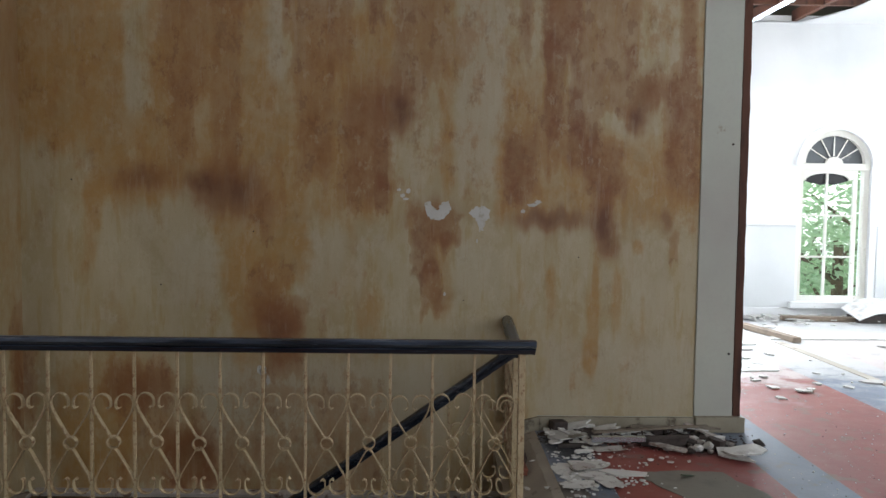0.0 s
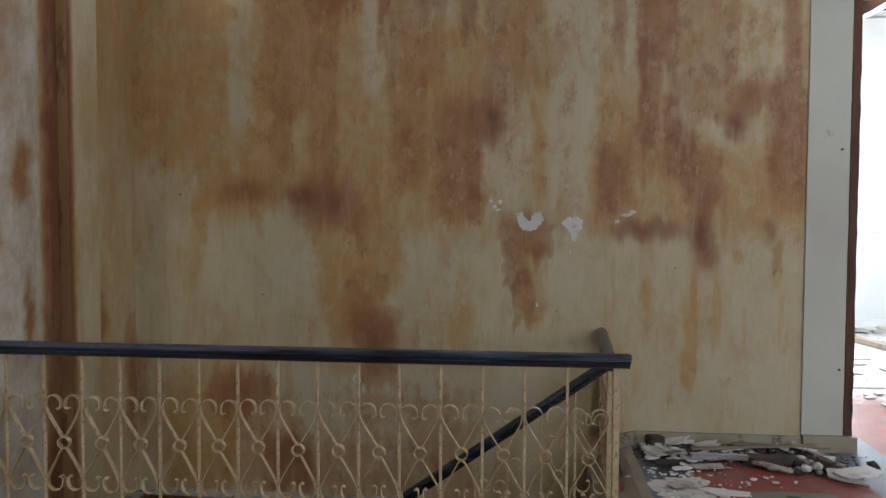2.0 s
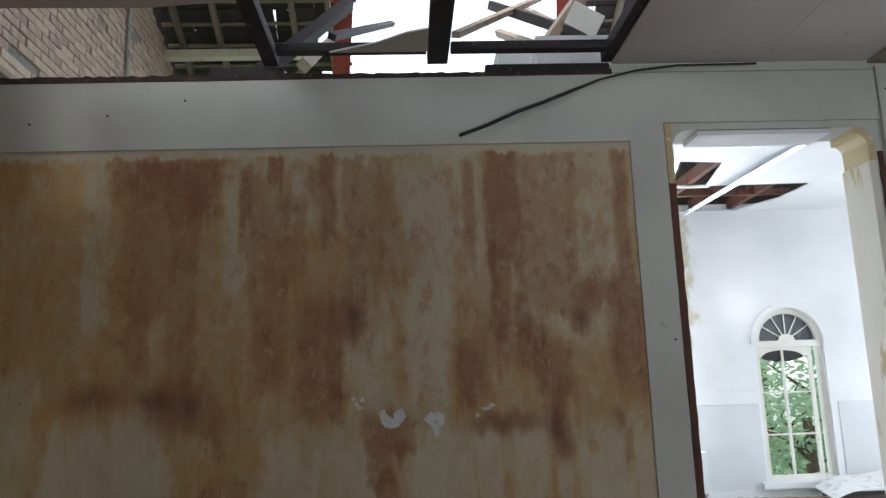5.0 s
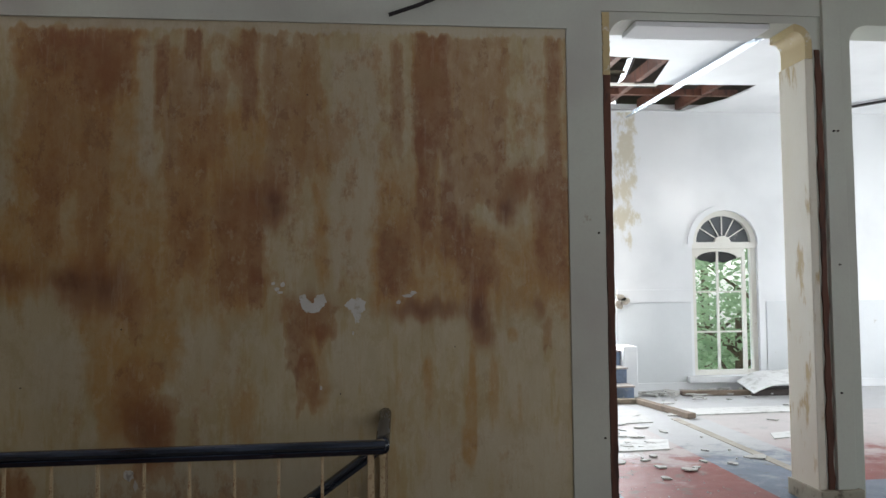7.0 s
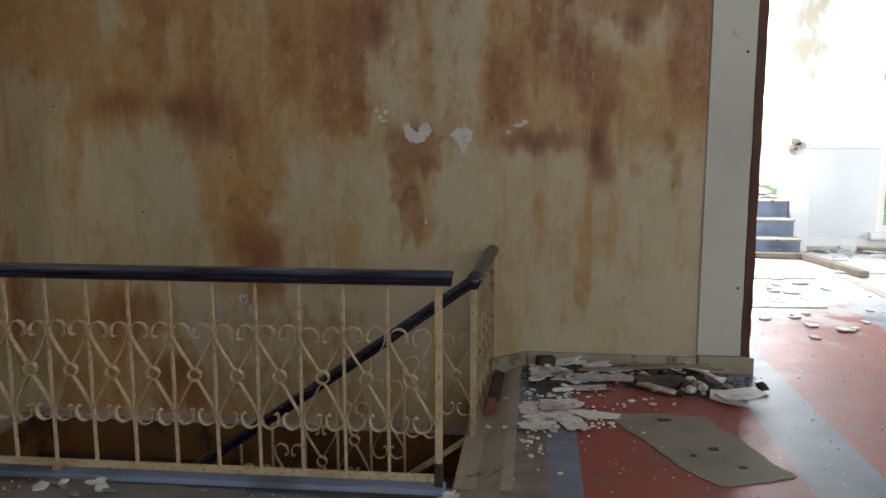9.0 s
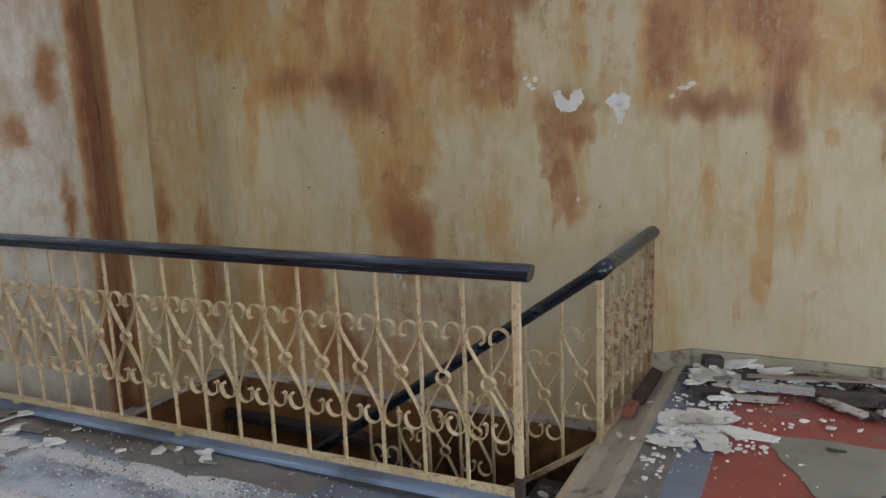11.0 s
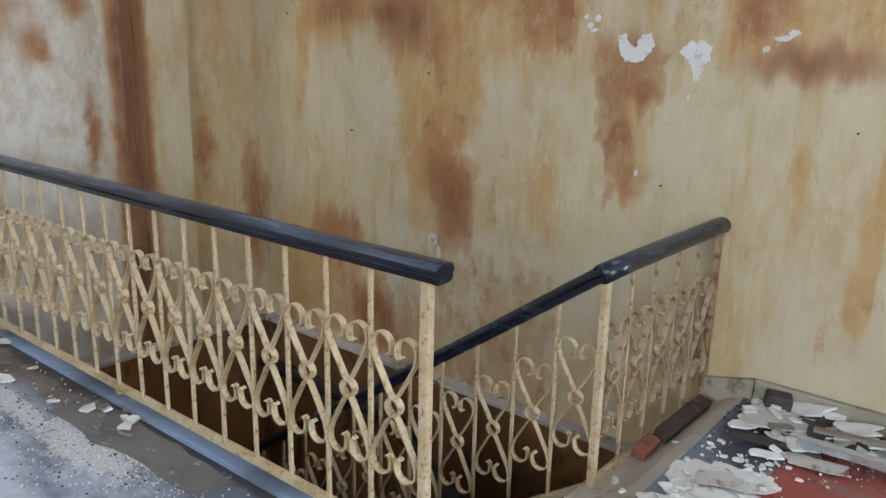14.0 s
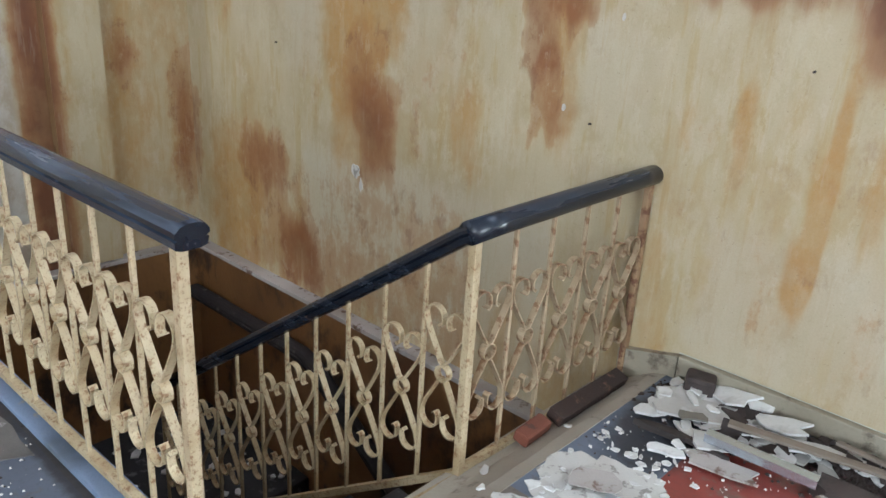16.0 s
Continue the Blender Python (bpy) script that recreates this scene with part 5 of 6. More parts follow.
def nails():
    for x, z, y in ((1.57, 1.819, BACK - 0.014), (1.585, 0.5, BACK - 0.014), (3.2, 3.5, BACK - 0.03), (3.2, 2.5, BACK - 0.03), (3.23, 2.5, BACK - 0.03), (3.21, 1.6, BACK - 0.03), (3.19, 0.75, BACK - 0.03),
                    (-2.55, 1.55, BACK), (-1.42, 1.24, BACK), (-0.1, 0.82, BACK), (0.62, 1.1, BACK), (-2.0, 0.9, BACK), (-0.3, 2.7, BACK), (-2.1, 3.4, BACK - 0.012), (-2.6, 3.35, BACK - 0.012), (-1.6, 3.5, BACK - 0.012)):
        bm = bmesh.new()
        bmesh.ops.create_cone(bm, cap_ends=True, segments=8, radius1=0.008 if y < BACK else 0.0045, radius2=0.004, depth=0.02, matrix=pose(x, y - (0.006 if y < BACK else 0.001), z, 90))
        tagged(mesh_ob("nail", bm, M_DARKBIT), "rusty nail head in the wall", "nail", "nails")


nails()


def cable():
    pts = [(0.217, 3.206), (0.40, 3.275), (0.61, 3.37), (0.80, 3.44), (0.96, 3.505), (1.2, 3.60), (1.45, 3.66), (1.75, 3.695), (2.3, 3.70)]
    c = bpy.data.curves.new("loose_cable", "CURVE")
    c.dimensions, c.bevel_depth, c.bevel_resolution = "3D", 0.013, 2
    s = c.splines.new("POLY")
    s.points.add(len(pts) - 1)
    for p, (x, z) in zip(s.points, pts):
        p.co = (x, BACK - 0.035 - 0.04 * (1.0 - min(1.0, max(0.0, x))), z, 1)
        p.radius = 1.0 if x < 1.0 else 0.6
    c.materials.append(M_TIMBER)
    tagged(new("loose_cable", c), "dark loose cable trunking that hangs from the ceiling's edge", "cable")


cable()


# ---- debris ----
def flake_outline(size, rnd, n=None):
    n = n or rnd.choice((5, 6, 7, 8, 9))
    e = rnd.uniform(0.45, 1.0)
    pts = []
    for i in range(n):
        a = 2 * math.pi * (i + rnd.uniform(-0.28, 0.28)) / n
        r = size * rnd.uniform(0.55, 1.2)
        pts.append((r * math.cos(a), r * e * math.sin(a)))
    return pts


def flake_into(bm, x, y, z, size, rnd, thick, tilt):
    """A flake joined into a scatter that is one object."""
    m = pose(x, y, z, rnd.uniform(-tilt, tilt), rnd.uniform(-tilt, tilt), rnd.uniform(0, 360))
    one = slab(bmesh.new(), flake_outline(size, rnd), -thick / 2, thick / 2)
    bmesh.ops.transform(one, matrix=m, verts=one.verts)
    me = bpy.data.meshes.new("tmp")
    one.to_mesh(me)
    one.free()
    bm.from_mesh(me)
    bpy.data.meshes.remove(me)


def flake(name, x, y, z, size, rnd, mat, thick, tilt, label, category, group, n=None):
    bm = slab(bmesh.new(), flake_outline(size, rnd, n), -thick / 2, thick / 2)
    o = tagged(mesh_ob(name, bm, mat), label, category, group)
    o.matrix_world = pose(x, y, z, rnd.uniform(-tilt, tilt), rnd.uniform(-tilt, tilt), rnd.uniform(0, 360))
    return o


def plate(name, x, y, z, a, b, turn, tilt, rnd, mat, thick, label, n=9):
    """A broken plate of given half length and width with a ragged rim."""
    pts = []
    for i in range(n):
        w = 2 * math.pi * (i + rnd.uniform(-0.25, 0.25)) / n
        k = rnd.uniform(0.62 if n < 12 else 0.84, 1.12) * min(1.25, 1 / max(abs(math.cos(w)), abs(math.sin(w))))
        pts.append((a * k * math.cos(w), b * k * math.sin(w)))
    o = tagged(mesh_ob(name, slab(bmesh.new(), pts, -thick / 2, thick / 2), mat), label, "debris", "plates of debris")
    o.matrix_world = pose(x, y, z, rnd.uniform(-tilt, tilt), rnd.uniform(-tilt, tilt), turn)
    return o


def debris():
    rnd = random.Random(77)
    lab = "chipped white plaster flake on the floor"
    # the bank of plaster along the skirting: large plates first (x, y, z, half length, half width, turn, tilt)
    for x, y, z, a, b, turn, tilt in ((0.55, 4.77, 0.030, 0.125, 0.075, 20, 3), (0.45, 4.68, 0.018, 0.065, 0.04, 60, 3), (0.62, 4.90, 0.055, 0.085, 0.055, -20, 14), (0.79, 4.85, 0.050, 0.085, 0.045, 15, 7), (0.90, 4.81, 0.042, 0.095, 0.045, 25, 6),
                                      (0.58, 4.51, 0.012, 0.06, 0.03, 10, 3), (0.66, 4.63, 0.030, 0.06, 0.045, 40, 5), (0.49, 4.84, 0.028, 0.09, 0.05, 70, 5), (0.60, 4.64, 0.022, 0.075, 0.03, -15, 6), (0.74, 4.66, 0.03, 0.07, 0.03, 5, 6),
                                      (1.50, 4.44, 0.05, 0.10, 0.08, 20, 12), (1.43, 4.42, 0.045, 0.06, 0.085, 5, 24), (1.23, 4.86, 0.05, 0.05, 0.03, 30, 20), (1.35, 4.84, 0.05, 0.07, 0.03, -35, 20), (0.70, 4.93, 0.04, 0.06, 0.03, 15, 12)):
        plate("plaster_plate", x, y, z, a, b, turn, tilt, rnd, M_FLAKE, 0.008, "broken white plaster plate on the debris by the skirting")
    for i in range(26):
        x, y = rnd.uniform(0.42, 0.98), rnd.uniform(4.62, 4.9)
        plate("plaster_plate", x, y, 0.022 + 0.03 * rnd.random() * max(0.0, (y - 4.6) / 0.3), rnd.uniform(0.025, 0.055), rnd.uniform(0.014, 0.03), rnd.uniform(0, 180), 9, rnd, M_FLAKE, 0.006, "small broken white plaster plate on the debris", 7)
    plate("board_scrap", 0.73, 4.555, 0.014, 0.12, 0.035, 8, 2, rnd, M_LEDGE, 0.006, "grey torn board scrap beside the red floor")
    plate("board_scrap", 0.57, 4.70, 0.042, 0.05, 0.03, 30, 4, rnd, M_SHEET, 0.006, "grey scrap on a plaster plate")
    plate("charred_bar", 0.53, 4.585, 0.022, 0.085, 0.02, 12, 5, rnd, M_DARKBIT, 0.02, "black charred bar on the debris")
    plate("charred_bar", 0.66, 4.60, 0.020, 0.08, 0.012, -4, 5, rnd, M_DARKBIT, 0.016, "thin black charred bar on the debris")
    plate("charred_bar", 1.10, 4.665, 0.030, 0.16, 0.045, 4, 4, rnd, M_DARKBIT, 0.045, "black charred timber among the debris")
    plate("charred_bar", 1.38, 4.60, 0.035, 0.075, 0.04, -60, 8, rnd, M_DARKBIT, 0.06, "black charred timber end by the casing")
    for i in range(44):
        x = rnd.uniform(0.42, 1.3)
        y = 4.93 - abs(rnd.gauss(0, 0.16)) * (1.2 if x < 0.7 else 0.7)
        s = rnd.uniform(0.014, 0.045)
        flake("plaster_flake", x, y, 0.010 + 0.014 * rnd.random(), s, rnd, M_FLAKE, rnd.uniform(0.004, 0.009), 6, lab, "plaster", "plaster flakes")
    for i in range(40):
        x = rnd.uniform(0.6, 1.5)
        y = 4.93 - abs(rnd.gauss(0, 0.07))
        s = rnd.uniform(0.02, 0.05)
        flake("charred_scrap", x, y, 0.012 + rnd.random() * 0.02, s, rnd, M_DARKBIT, rnd.uniform(0.008, 0.025), 16, "black charred scrap among the plaster", "scrap", "charred scraps")
    # flakes scattered over the painted floor
    for k, (x, y, a, b, turn) in enumerate(((0.47, 4.20, 0.10, 0.13, 20), (0.57, 4.30, 0.11, 0.07, 10), (0.56, 4.13, 0.07, 0.05, -10), (0.62, 4.02, 0.06, 0.08, 20), (0.46, 3.97, 0.09, 0.05, 5))):
        plate("plaster_skin", x, y, 0.003 + 0.0035 * k, a, b, turn, 0, rnd, M_SKIN, 0.003, "thin flat skin of dirty white plaster stuck to the floor", 22)
    plate("board_scrap", 0.52, 4.22, 0.023, 0.07, 0.045, 25, 0, rnd, M_LEDGE, 0.003, "grey thin scrap on the plaster skin", 14)
    for cx, cy, sx, sy, count, s0, s1 in ((0.47, 4.05, 0.06, 0.10, 40, 0.006, 0.024), (0.60, 4.40, 0.07, 0.06, 30, 0.006, 0.022), (0.42, 4.45, 0.03, 0.12, 18, 0.005, 0.016), (0.40, 3.80, 0.06, 0.11, 46, 0.006, 0.02), (0.68, 4.03, 0.09, 0.05, 34, 0.006, 0.018), (0.12, 3.20, 0.035, 0.04, 20, 0.012, 0.032), (0.75, 4.3, 0.2, 0.2, 26, 0.004, 0.012), (1.0, 4.35, 0.12, 0.05, 6, 0.012, 0.026)):
        for i in range(count):
            x, y = rnd.gauss(cx, sx), rnd.gauss(cy, sy)
            if (y > EDGE - 0.06 and x < STEP0 + 0.02) or y > 4.9:
                continue
            flake("plaster_flake", x, y, 0.006, rnd.uniform(s0, s1), rnd, M_FLAKE, 0.005, 5, lab, "plaster", "plaster flakes")
    long_pts = [(0.60, 4.19), (0.66, 4.22), (0.86, 4.17), (0.84, 4.12), (0.68, 4.12)]
    tagged(mesh_ob("plaster_strip", slab(bmesh.new(), long_pts, 0.004, 0.012), M_FLAKE), "long white plaster strip on the red floor", "plaster", "plaster flakes")
    sheet = [(0.82, 4.12), (0.85, 4.20), (1.05, 4.22), (1.27, 4.21), (1.30, 4.08), (1.37, 3.92), (1.40, 3.80), (1.44, 3.66), (1.50, 3.56), (1.38, 3.50), (1.17, 3.43), (1.05, 3.60), (0.97, 3.80), (0.88, 3.97)]
    torn = []
    for k, p in enumerate(sheet):
        q = sheet[(k + 1) % len(sheet)]
        for u in (0.0, 0.25, 0.5, 0.75):
            torn.append((p[0] + (q[0] - p[0]) * u + rnd.uniform(-0.008, 0.008), p[1] + (q[1] - p[1]) * u + rnd.uniform(-0.008, 0.008)))
    tagged(mesh_ob("fibre_sheet", slab(bmesh.new(), torn, 0.001, 0.004), M_SHEET), "torn grey fibre sheet on the red floor", "sheet")
    plate("leaf_scrap", 1.06, 4.13, 0.010, 0.035, 0.018, 20, 10, rnd, M_MOSS, 0.004, "dark green leaf on the fibre sheet")
    for x, y, a, b in ((1.22, 3.80, 0.024, 0.015), (1.30, 3.62, 0.018, 0.012), (1.12, 3.72, 0.012, 0.010)):
        plate("dirt_patch", x, y, 0.0065, a, b, 15, 0, rnd, M_DARKBIT, 0.003, "dark dirt cake on the fibre sheet", 13)
    leant = tagged(mesh_ob("plaster_plate", slab(bmesh.new(), [(0, 0.02), (0.05, -0.02), (0.17, -0.08), (0.13, 0.04), (0.09, 0.10), (0.02, 0.11)], 0, 0.009), M_FLAKE), "white plaster plate propped on rubble by the casing", "plaster")
    leant.matrix_world = pose(1.34, 4.42, 0.012, 9, -3, 0)
    tube = bmesh.new()
    m = look((0.655, 4.62, 0.050), (0.955, 4.64, 0.045))
    for lo, hi in (((-0.018, 0.013, -0.32), (0.018, 0.016, 0)), ((-0.018, -0.012, -0.32), (-0.0155, 0.013, 0)), ((0.0155, -0.012, -0.32), (0.018, 0.013, 0))):
        box(tube, lo, hi, 0.0, m)
    tagged(mesh_ob("metal_channel", tube, M_STEEL), "bent galvanised metal channel on the debris", "metal scrap")
    for a, b, w, mat, lb in (((0.68, 4.72, 0.062), (1.42, 4.85, 0.070), 0.017, M_LATH, "long grey-brown wooden lath on the debris"), ((0.95, 4.87, 0.06), (1.50, 4.84, 0.055), 0.010, M_LATH, "thin wooden lath along the skirting"), ((1.0, 4.62, 0.03), (1.18, 4.50, 0.02), 0.03, M_LEDGE, "pale blue board scrap"), ((1.30, 4.9, 0.07), (1.45, 4.72, 0.03), 0.02, M_LEDGE, "pale splintered board scrap by the casing")):
        d = (Vector(b) - Vector(a)).length
        tagged(mesh_ob("lath", boxed((-w, -0.005, -d), (w, 0.006, 0), 0.002, look(a, b)), mat), lb, "lath", "laths")
    tagged(mesh_ob("dark_block", boxed((-0.05, -0.04, 0.0), (0.05, 0.04, 0.07), 0.015, pose(0.50, 4.90, 0.012, 0, 4, 20)), M_DARKBIT), "charred dark block by the skirting", "block")
    tagged(mesh_ob("dark_block", boxed((-0.045, -0.03, 0.0), (0.045, 0.03, 0.012), 0.003, pose(0.70, 4.74, 0.03, 50, 0, 10)), M_DARKBIT), "dark tilted tile scrap", "scrap")
    tagged(mesh_ob("timber_stub", boxed((-0.030, -0.20, -0.02), (0.030, 0.20, 0.024), 0.005, pose(0.225, 4.66, -0.030, 0, 20, -1)), M_STUB), "dark brown timber stub along the railing's foot", "timber")
    tagged(mesh_ob("brick_stub", boxed((-0.028, -0.07, -0.02), (0.028, 0.07, 0.022), 0.010, pose(0.21, 4.36, -0.038, 0, 14, 3)), M_BRICKRED), "broken red brick along the railing's foot", "brick")
    for x, y, s, z in ((0.285, 4.45, 0.03, -0.026), (0.22, 4.12, 0.03, -0.066), (0.30, 4.0, 0.02, -0.014)):
        flake("plaster_flake", x, y, z, s, rnd, M_FLAKE, 0.006, 20, lab, "plaster", "plaster flakes")
    # rubble heap by the casing
    for i in range(40):
        x, y = rnd.gauss(1.33, 0.12), rnd.gauss(4.66, 0.09)
        s = rnd.uniform(0.012, 0.04)
        bm = bmesh.new()
        bmesh.ops.create_icosphere(bm, subdivisions=1, radius=s)
        for v in bm.verts:
            v.co *= rnd.uniform(0.7, 1.2)
            v.co.z *= 0.7
        o = tagged(mesh_ob("rubble_lump", bm, rnd.choice((M_DARKBIT, M_DARKBIT, M_FLAKE, M_MORTAR))), "lump of dirty rubble by the casing", "rubble", "rubble lumps")
        o.matrix_world = pose(x, y, s * 0.5 + 0.012 * rnd.random(), 0, 0, rnd.uniform(0, 360))
    # left floor: dust, sheets and flakes along the railing
    ragged = [(-1.58 + 0.09 * k, 2.985 + rnd.uniform(-0.02, 0.02) + 0.006 * k) for k in range(11)] + [(-0.62 - 0.09 * k, 3.185 + rnd.uniform(-0.012, 0.008)) for k in range(11)]
    tagged(mesh_ob("fibre_sheet", slab(bmesh.new(), ragged, 0.001, 0.005), M_DIRTY), "dirty dark grey fibre sheet by the railing's foot", "sheet")
    plate("charred_lump", -2.80, 3.13, 0.035, 0.07, 0.05, 10, 10, rnd, M_DARKBIT, 0.07, "black charred lump by the side wall")
    for x, y, a, b, turn, mat in ((-2.55, 3.10, 0.12, 0.05, 10, M_SHEET), (-2.40, 3.16, 0.05, 0.03, 30, M_FLAKE), (-2.52, 2.98, 0.10, 0.06, -20, M_LATH), (-2.35, 2.92, 0.08, 0.03, 25, M_LATH), (-2.68, 2.95, 0.10, 0.07, 40, M_FLAKE), (-2.2, 3.05, 0.07, 0.03, 5, M_DIRTY)):
        plate("board_scrap", x, y, 0.014, a, b, turn, 4, rnd, mat, 0.008, "torn board scrap on the dusty landing floor")
    for i in range(46):
        x, y = rnd.uniform(-2.8, -1.9), rnd.uniform(2.6, 3.2)
        flake("plaster_flake", x, y, 0.012, rnd.uniform(0.012, 0.06), rnd, rnd.choice((M_FLAKE, M_SHEET, M_FLAKE)), 0.006, 7, "grey-white flake on the landing's floor", "plaster", "plaster flakes")
    crumbs(rnd, [(-0.95, 3.03, 0.25, 0.06, 500, 0.0045), (-1.35, 2.9, 0.3, 0.09, 300, 0.004), (-1.9, 2.85, 0.4, 0.15, 200, 0.005), (-1.5, 2.6, 0.5, 0.2, 120, 0.004), (0.55, 4.1, 0.14, 0.22, 110, 0.004), (0.8, 4.6, 0.3, 0.12, 90, 0.004), (0.13, 3.42, 0.1, 0.07, 120, 0.012), (2.2, 4.3, 0.5, 0.6, 70, 0.005), (2.3, 6.2, 0.4, 0.9, 90, 0.007), (1.0, 3.6, 0.5, 0.3, 50, 0.005)], "crumbs")
    crumbs(rnd, [(0.85, 4.87, 0.28, 0.055, 1300, 0.013), (1.2, 4.75, 0.15, 0.09, 700, 0.010), (0.6, 4.5, 0.2, 0.2, 80, 0.005), (-1.2, 2.95, 0.6, 0.15, 300, 0.005), (1.9, 4.4, 0.5, 0.5, 60, 0.004), (0.6, 4.82, 0.14, 0.08, 500, 0.010)], "grit", 0.004, M_DARKBIT, "soot_grit", "black soot and grit on the floor")
    for i in range(14):
        flake("plaster_flake", rnd.gauss(-1.38, 0.10), rnd.gauss(3.12, 0.04), 0.012, rnd.uniform(0.015, 0.04), rnd, M_SHEET if i % 2 else M_FLAKE, 0.008, 14, "grey plaster scrap at the railing's foot", "plaster", "plaster flakes")


def crumbs(rnd, spots, name, z=0.004, mat=None, thing_name="plaster_crumbs", label="fine white plaster crumbs on the floor"):
    verts, faces = [], []
    for cx, cy, sx, sy, n, s in spots:
        for i in range(n):
            x, y = rnd.gauss(cx, sx), rnd.gauss(cy, sy)
            if (y > EDGE - 0.03 and x < STEP0 and y < 5.0) or x < LEFT - 0.1 or (y > 4.92 and x < 1.7):
                continue
            r = s * rnd.uniform(0.3, 1.3)
            k = len(verts)
            a0 = rnd.uniform(0, 6.28)
            for j in range(4):
                a = a0 + j * 1.57 + rnd.uniform(-0.3, 0.3)
                verts.append((x + r * math.cos(a), y + r * math.sin(a), z - 0.003))
            verts.append((x, y, z + r * 0.45))
            faces += [(k, k + 1, k + 4), (k + 1, k + 2, k + 4), (k + 2, k + 3, k + 4), (k + 3, k, k + 4)]
    me = bpy.data.meshes.new(name)
    me.from_pydata(verts, [], faces)
    me.materials.append(mat or M_FLAKE)
    tagged(new(thing_name, me), label, "crumbs", "", "stuff")


debris()


def stair_debris():
    rnd = random.Random(15)
    bm = bmesh.new()
    for k in range(1, N1 + 1):
        for i in range(7):
            x = STEP0 - GO * k + rnd.uniform(0.02, GO - 0.04)
            flake_into(bm, x, rnd.uniform(3.4, 4.02), -RISE * k + 0.006, rnd.uniform(0.012, 0.04), rnd, 0.006, 5)
    for i in range(50):
        flake_into(bm, rnd.uniform(-2.7, -1.7), rnd.uniform(3.4, 4.8), LAND_Z + 0.006, rnd.uniform(0.015, 0.05), rnd, 0.008, 5)
    tagged(mesh_ob("stair_flakes", bm, M_FLAKE), "white plaster flakes scattered down the stairs", "plaster", "", "stuff")


stair_debris()


for x, z, a in ((3.545, 1.30, 20), (3.60, 1.245, -15), (3.52, 1.20, 40)):
    tagged(mesh_ob("broken_plaster", slab(bmesh.new(), blotch(0, 0, 0.07, 0.045, int(a) + 50, 9), -0.03, 0.0, "y"), M_KERB), "broken brown plaster edge at the dado's end", "plaster", "broken dado").matrix_world = pose(x, FAR - 0.03, z, 0, a, 0)


def hall_debris():
    rnd = random.Random(41)
    fl = bmesh.new()
    for i in range(120):
        x, y = rnd.uniform(3.3, 6.2), 10.3 - abs(rnd.gauss(0, 0.35))
        flake_into(fl, x, y, 0.012 + 0.02 * rnd.random(), rnd.uniform(0.03, 0.12), rnd, 0.012, 8)
    for i in range(60):
        x, y = rnd.gauss(2.5, 0.45), rnd.gauss(7.3, 0.9)
        if y < 5.6 or x < 1.0:
            continue
        flake_into(fl, x, y, 0.01, rnd.uniform(0.02, 0.10), rnd, 0.01, 4)
    for o, h in (([(2.1, 6.75), (2.75, 6.8), (2.9, 7.2), (2.4, 7.3), (2.0, 7.1)], 0.012), ([(3.4, 8.45), (5.2, 8.5), (5.3, 8.9), (3.6, 8.85)], 0.015), ([(3.9, 7.1), (4.5, 7.2), (4.4, 7.45), (4.0, 7.35)], 0.012), ([(1.9, 8.0), (3.1, 8.1), (3.2, 8.9), (2.0, 8.8)], 0.012)):
        tagged(mesh_ob("ceiling_sheet", slab(bmesh.new(), o, 0.002, h), M_FLAKE), "fallen white ceiling sheet on the hall floor", "sheet", "fallen sheets")
    tagged(mesh_ob("hall_flakes", fl, M_FLAKE), "white plaster flakes scattered over the hall floor", "plaster", "", "stuff")
    # bent sheet under the window
    bm = bmesh.new()
    n = 14
    top, low = [], []
    for i in range(n + 1):
        u = i / n
        z = 0.10 + 0.16 * math.sin(u * 2.6) + 0.03 * math.sin(u * 9)
        row = [(5.0 + 1.25 * u, 9.55 + 0.25 * u, z * 0.75), (5.05 + 1.25 * u, 10.1 + 0.1 * u, z + 0.06)]
        top.append([bm.verts.new(p) for p in row])
        low.append([bm.verts.new((p[0], p[1], p[2] - 0.015)) for p in row])
    for i in range(n):
        bm.faces.new((top[i][0], top[i + 1][0], top[i + 1][1], top[i][1]))
        bm.faces.new((low[i][1], low[i + 1][1], low[i + 1][0], low[i][0]))
        bm.faces.new((low[i][0], low[i + 1][0], top[i + 1][0], top[i][0]))
        bm.faces.new((top[i][1], top[i + 1][1], low[i + 1][1], low[i][1]))
    bm.faces.new((top[0][0], top[0][1], low[0][1], low[0][0]))
    bm.faces.new((top[n][1], top[n][0], low[n][0], low[n][1]))
    tagged(mesh_ob("bent_sheet", bm, M_FLAKE), "large bent white sheet that leans below the window", "sheet")
    tagged(mesh_ob("sheet_prop", boxed((5.1, 9.75, 0.0), (6.2, 10.05, 0.085), 0.01), M_DARKBIT), "dark timber under the bent sheet", "timber")
    for a, b in (((3.40, 9.45, 0.035), (3.60, 8.25, 0.035)), ((2.4, 9.46, 0.035), (3.42, 9.40, 0.035)), ((4.2, 9.95, 0.035), (5.4, 9.85, 0.035))):
        d = (Vector(b) - Vector(a)).length
        tagged(mesh_ob("plank", boxed((-0.05, -0.03, -d), (0.05, 0.03, 0), 0.006, look(a, b)), M_RAFTER), "brown weathered plank on the hall floor", "plank", "hall planks")
    structure("trim_floor_strip", boxed((3.38, 5.6, -0.004), (3.47, 8.3, 0.006), 0.002), M_KERB, "pale worn strip let into the hall floor", "trim")
    for i in range(26):
        x, y = rnd.uniform(1.9, 3.40), rnd.uniform(10.12, 10.5)
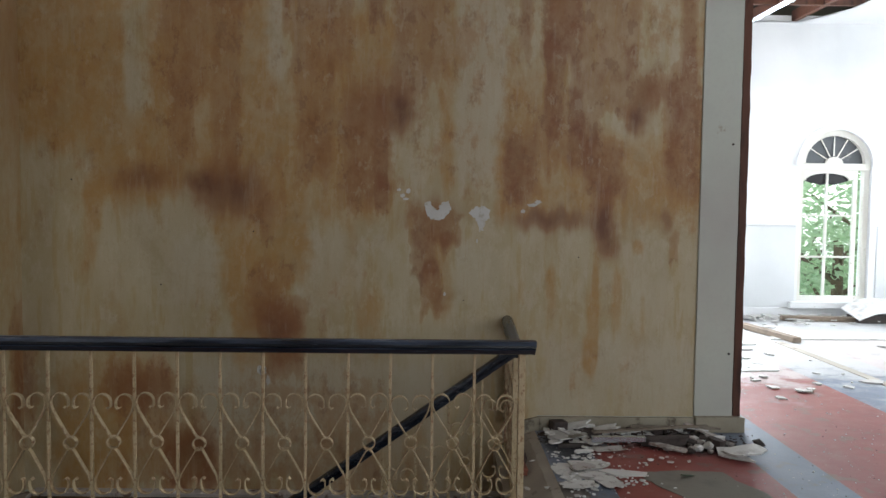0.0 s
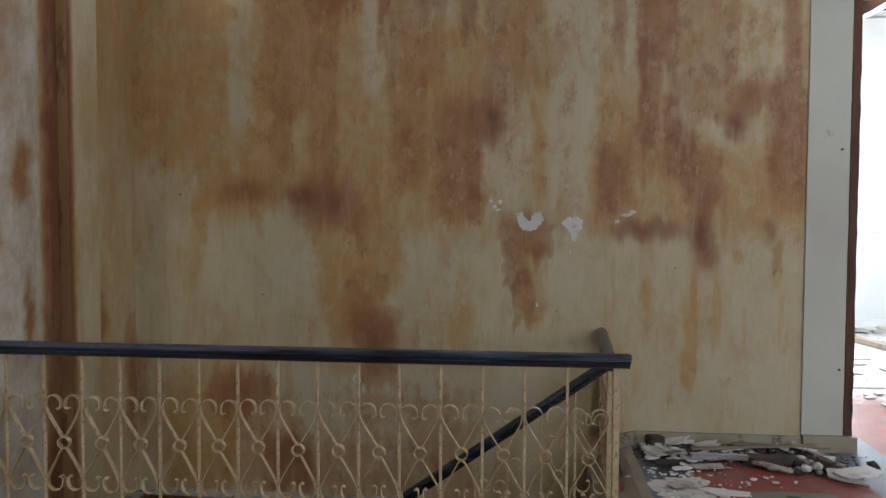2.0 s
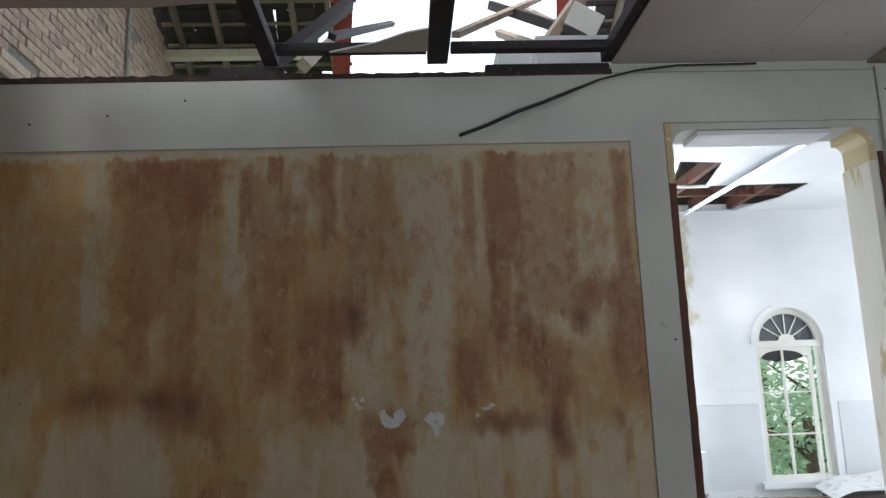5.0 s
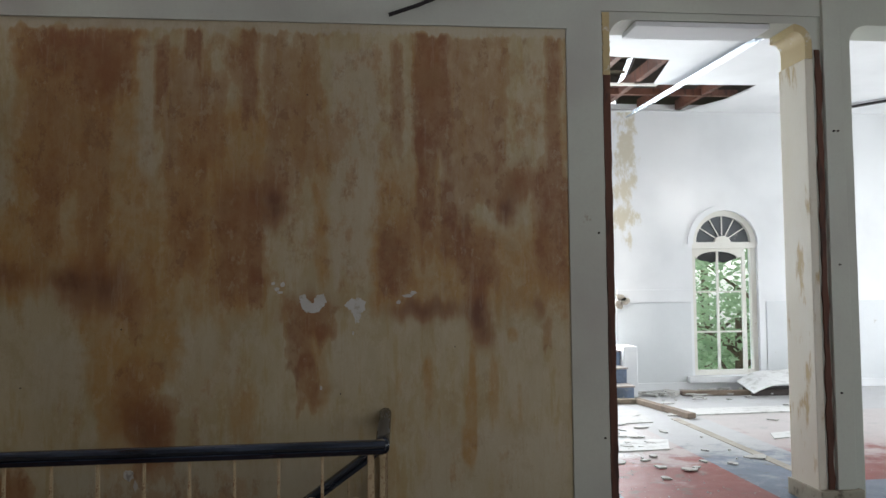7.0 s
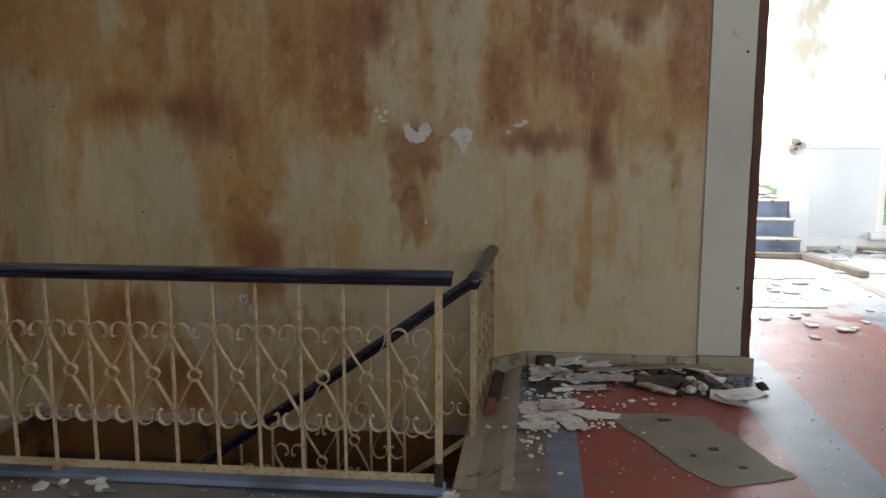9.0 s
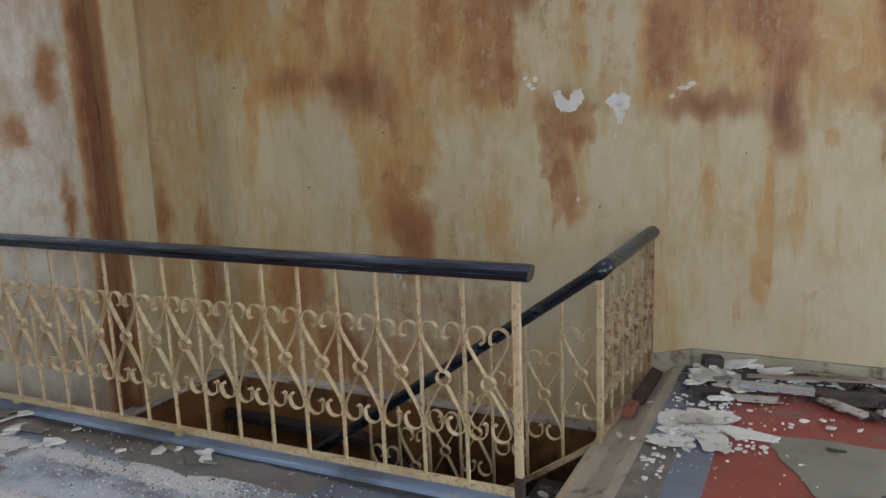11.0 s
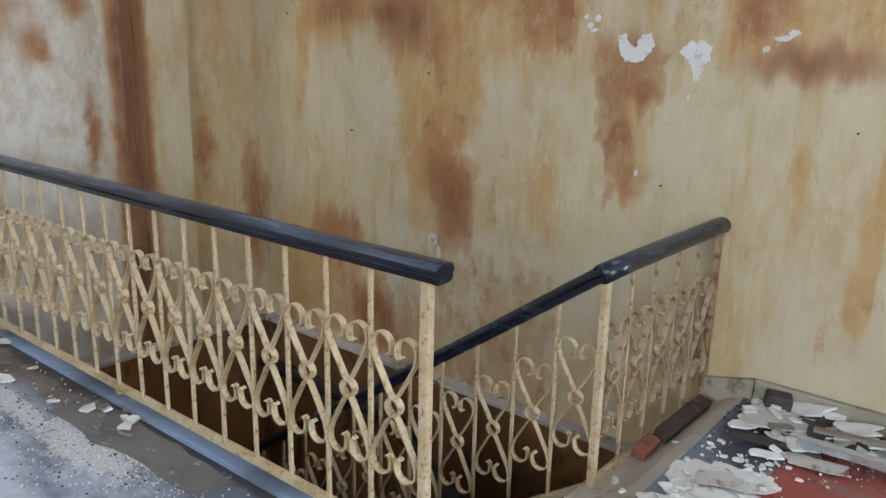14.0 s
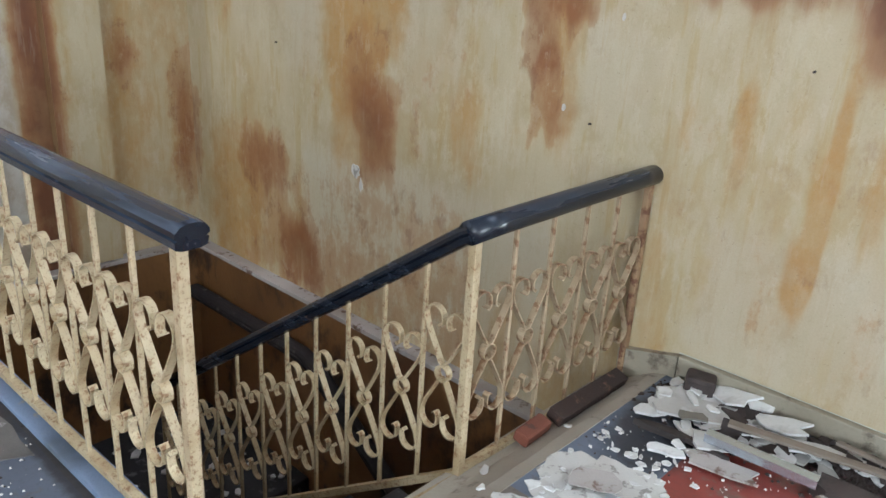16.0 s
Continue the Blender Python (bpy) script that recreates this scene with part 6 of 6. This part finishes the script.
        plate("step_rubble", x, y, 0.64 + 0.14 * rnd.random(), rnd.uniform(0.08, 0.2), rnd.uniform(0.03, 0.09), rnd.uniform(0, 180), 16, rnd, rnd.choice((M_KERB, M_LATH, M_LEDGE, M_FLAKE)), 0.04, "broken board and plaster heaped on the top step")
    for i in range(9):
        flake("plaster_flake", rnd.uniform(2.7, 3.4), rnd.uniform(10.1, 10.36), 0.622 + 0.004 * i * rnd.random(), rnd.uniform(0.05, 0.11), rnd, rnd.choice((M_KERB, M_FLAKE)), 0.02, 18, "rubble piece on the top step", "rubble", "step rubble")


hall_debris()


# ---- outside the window ----
def outside():
    structure("ground", slab(bmesh.new(), [(-60, -60), (70, -60), (70, 90), (-60, 90)], -4.2, -4.0), M_GROUND, "grassy ground round the building", "ground")
    rnd = random.Random(3)
    for tx, ty, h, spread in ((7.7, 15.2, 6.8, 1.5), (9.2, 16.6, 7.6, 1.9), (10.8, 18.2, 8.2, 2.2), (9.4, 20.5, 9.0, 2.3), (12.8, 20.5, 9.0, 2.4)):
        tree = thing("tree", "leafy green broadleaf tree outside the hall window", "tree", "trees outside")
        tree.matrix_world = pose(tx, ty, -4.0)
        tr = bmesh.new()
        bmesh.ops.create_cone(tr, cap_ends=True, segments=9, radius1=0.2, radius2=0.09, depth=h * 0.7, matrix=pose(0, 0, h * 0.35))
        for i in range(6):
            a = rnd.uniform(0, 6.28)
            bmesh.ops.create_cone(tr, cap_ends=True, segments=6, radius1=0.06, radius2=0.02, depth=spread * 1.1, matrix=pose(0, 0, h * rnd.uniform(0.4, 0.7), 0, 0, math.degrees(a)) @ pose(spread * 0.4, 0, spread * 0.3, 0, 55, 0))
        part("trunk", tr, M_BARK, tree)
        verts, faces = [], []
        for c in range(44):
            a, r = rnd.uniform(0, 6.28), spread * math.sqrt(rnd.random())
            cx, cy, cz = r * math.cos(a), r * math.sin(a), h * rnd.uniform(0.32, 1.05)
            for i in range(60):
                p = Vector((rnd.gauss(cx, 0.28), rnd.gauss(cy, 0.28), rnd.gauss(cz, 0.22)))
                d1 = Vector((rnd.uniform(-1, 1), rnd.uniform(-1, 1), rnd.uniform(-0.6, 0.4))).normalized()
                d2 = d1.cross(Vector((rnd.uniform(-1, 1), rnd.uniform(-1, 1), 1))).normalized()
                s = rnd.uniform(0.08, 0.15)
                k = len(verts)
                verts += [p - d1 * s, p + d2 * s * 0.45, p + d1 * s, p - d2 * s * 0.45]
                faces.append((k, k + 1, k + 2, k + 3))
        me = bpy.data.meshes.new("crown")
        me.from_pydata(verts, [], faces)
        me.materials.append(M_LEAF)
        cr = new("crown", me)
        cr.parent = tree


outside()


# ---- bricks of the gable ----
def gable_bricks():
    wall = bpy.data.objects["wall_gable"]
    rnd = random.Random(4)
    base = part("brick", boxed((-0.012, -0.107, -0.033), (0.012, 0.107, 0.033), 0.0), M_BRICK, wall)
    first = True
    made = 0
    rest = bmesh.new()
    for row in range(34):
        z = 3.68 + 0.077 * row
        for i in range(26):
            y = 4.2 + 0.226 * i + (0.113 if row % 2 else 0)
            if z > roof_z(y) - 0.05 or y > 10.0 or z > 6.2 or rnd.random() < 0.015:
                continue
            m = pose(-2.968 + rnd.uniform(-0.006, 0.004), y, z, rnd.uniform(-1.5, 1.5), rnd.uniform(-2, 2), rnd.uniform(-1.5, 1.5))
            if 4.6 < y < 8.2 and 3.9 < z < 5.5 and made < 300:
                if first:
                    base.matrix_basis = m
                    first = False
                else:
                    again("brick", base, wall, m)
                made += 1
            else:
                box(rest, (-0.012, -0.107, -0.033), (0.012, 0.107, 0.033), 0.0, m)
    tagged(part("bricks_beyond", rest, M_BRICK, wall), "", "", "", "stuff")


gable_bricks()
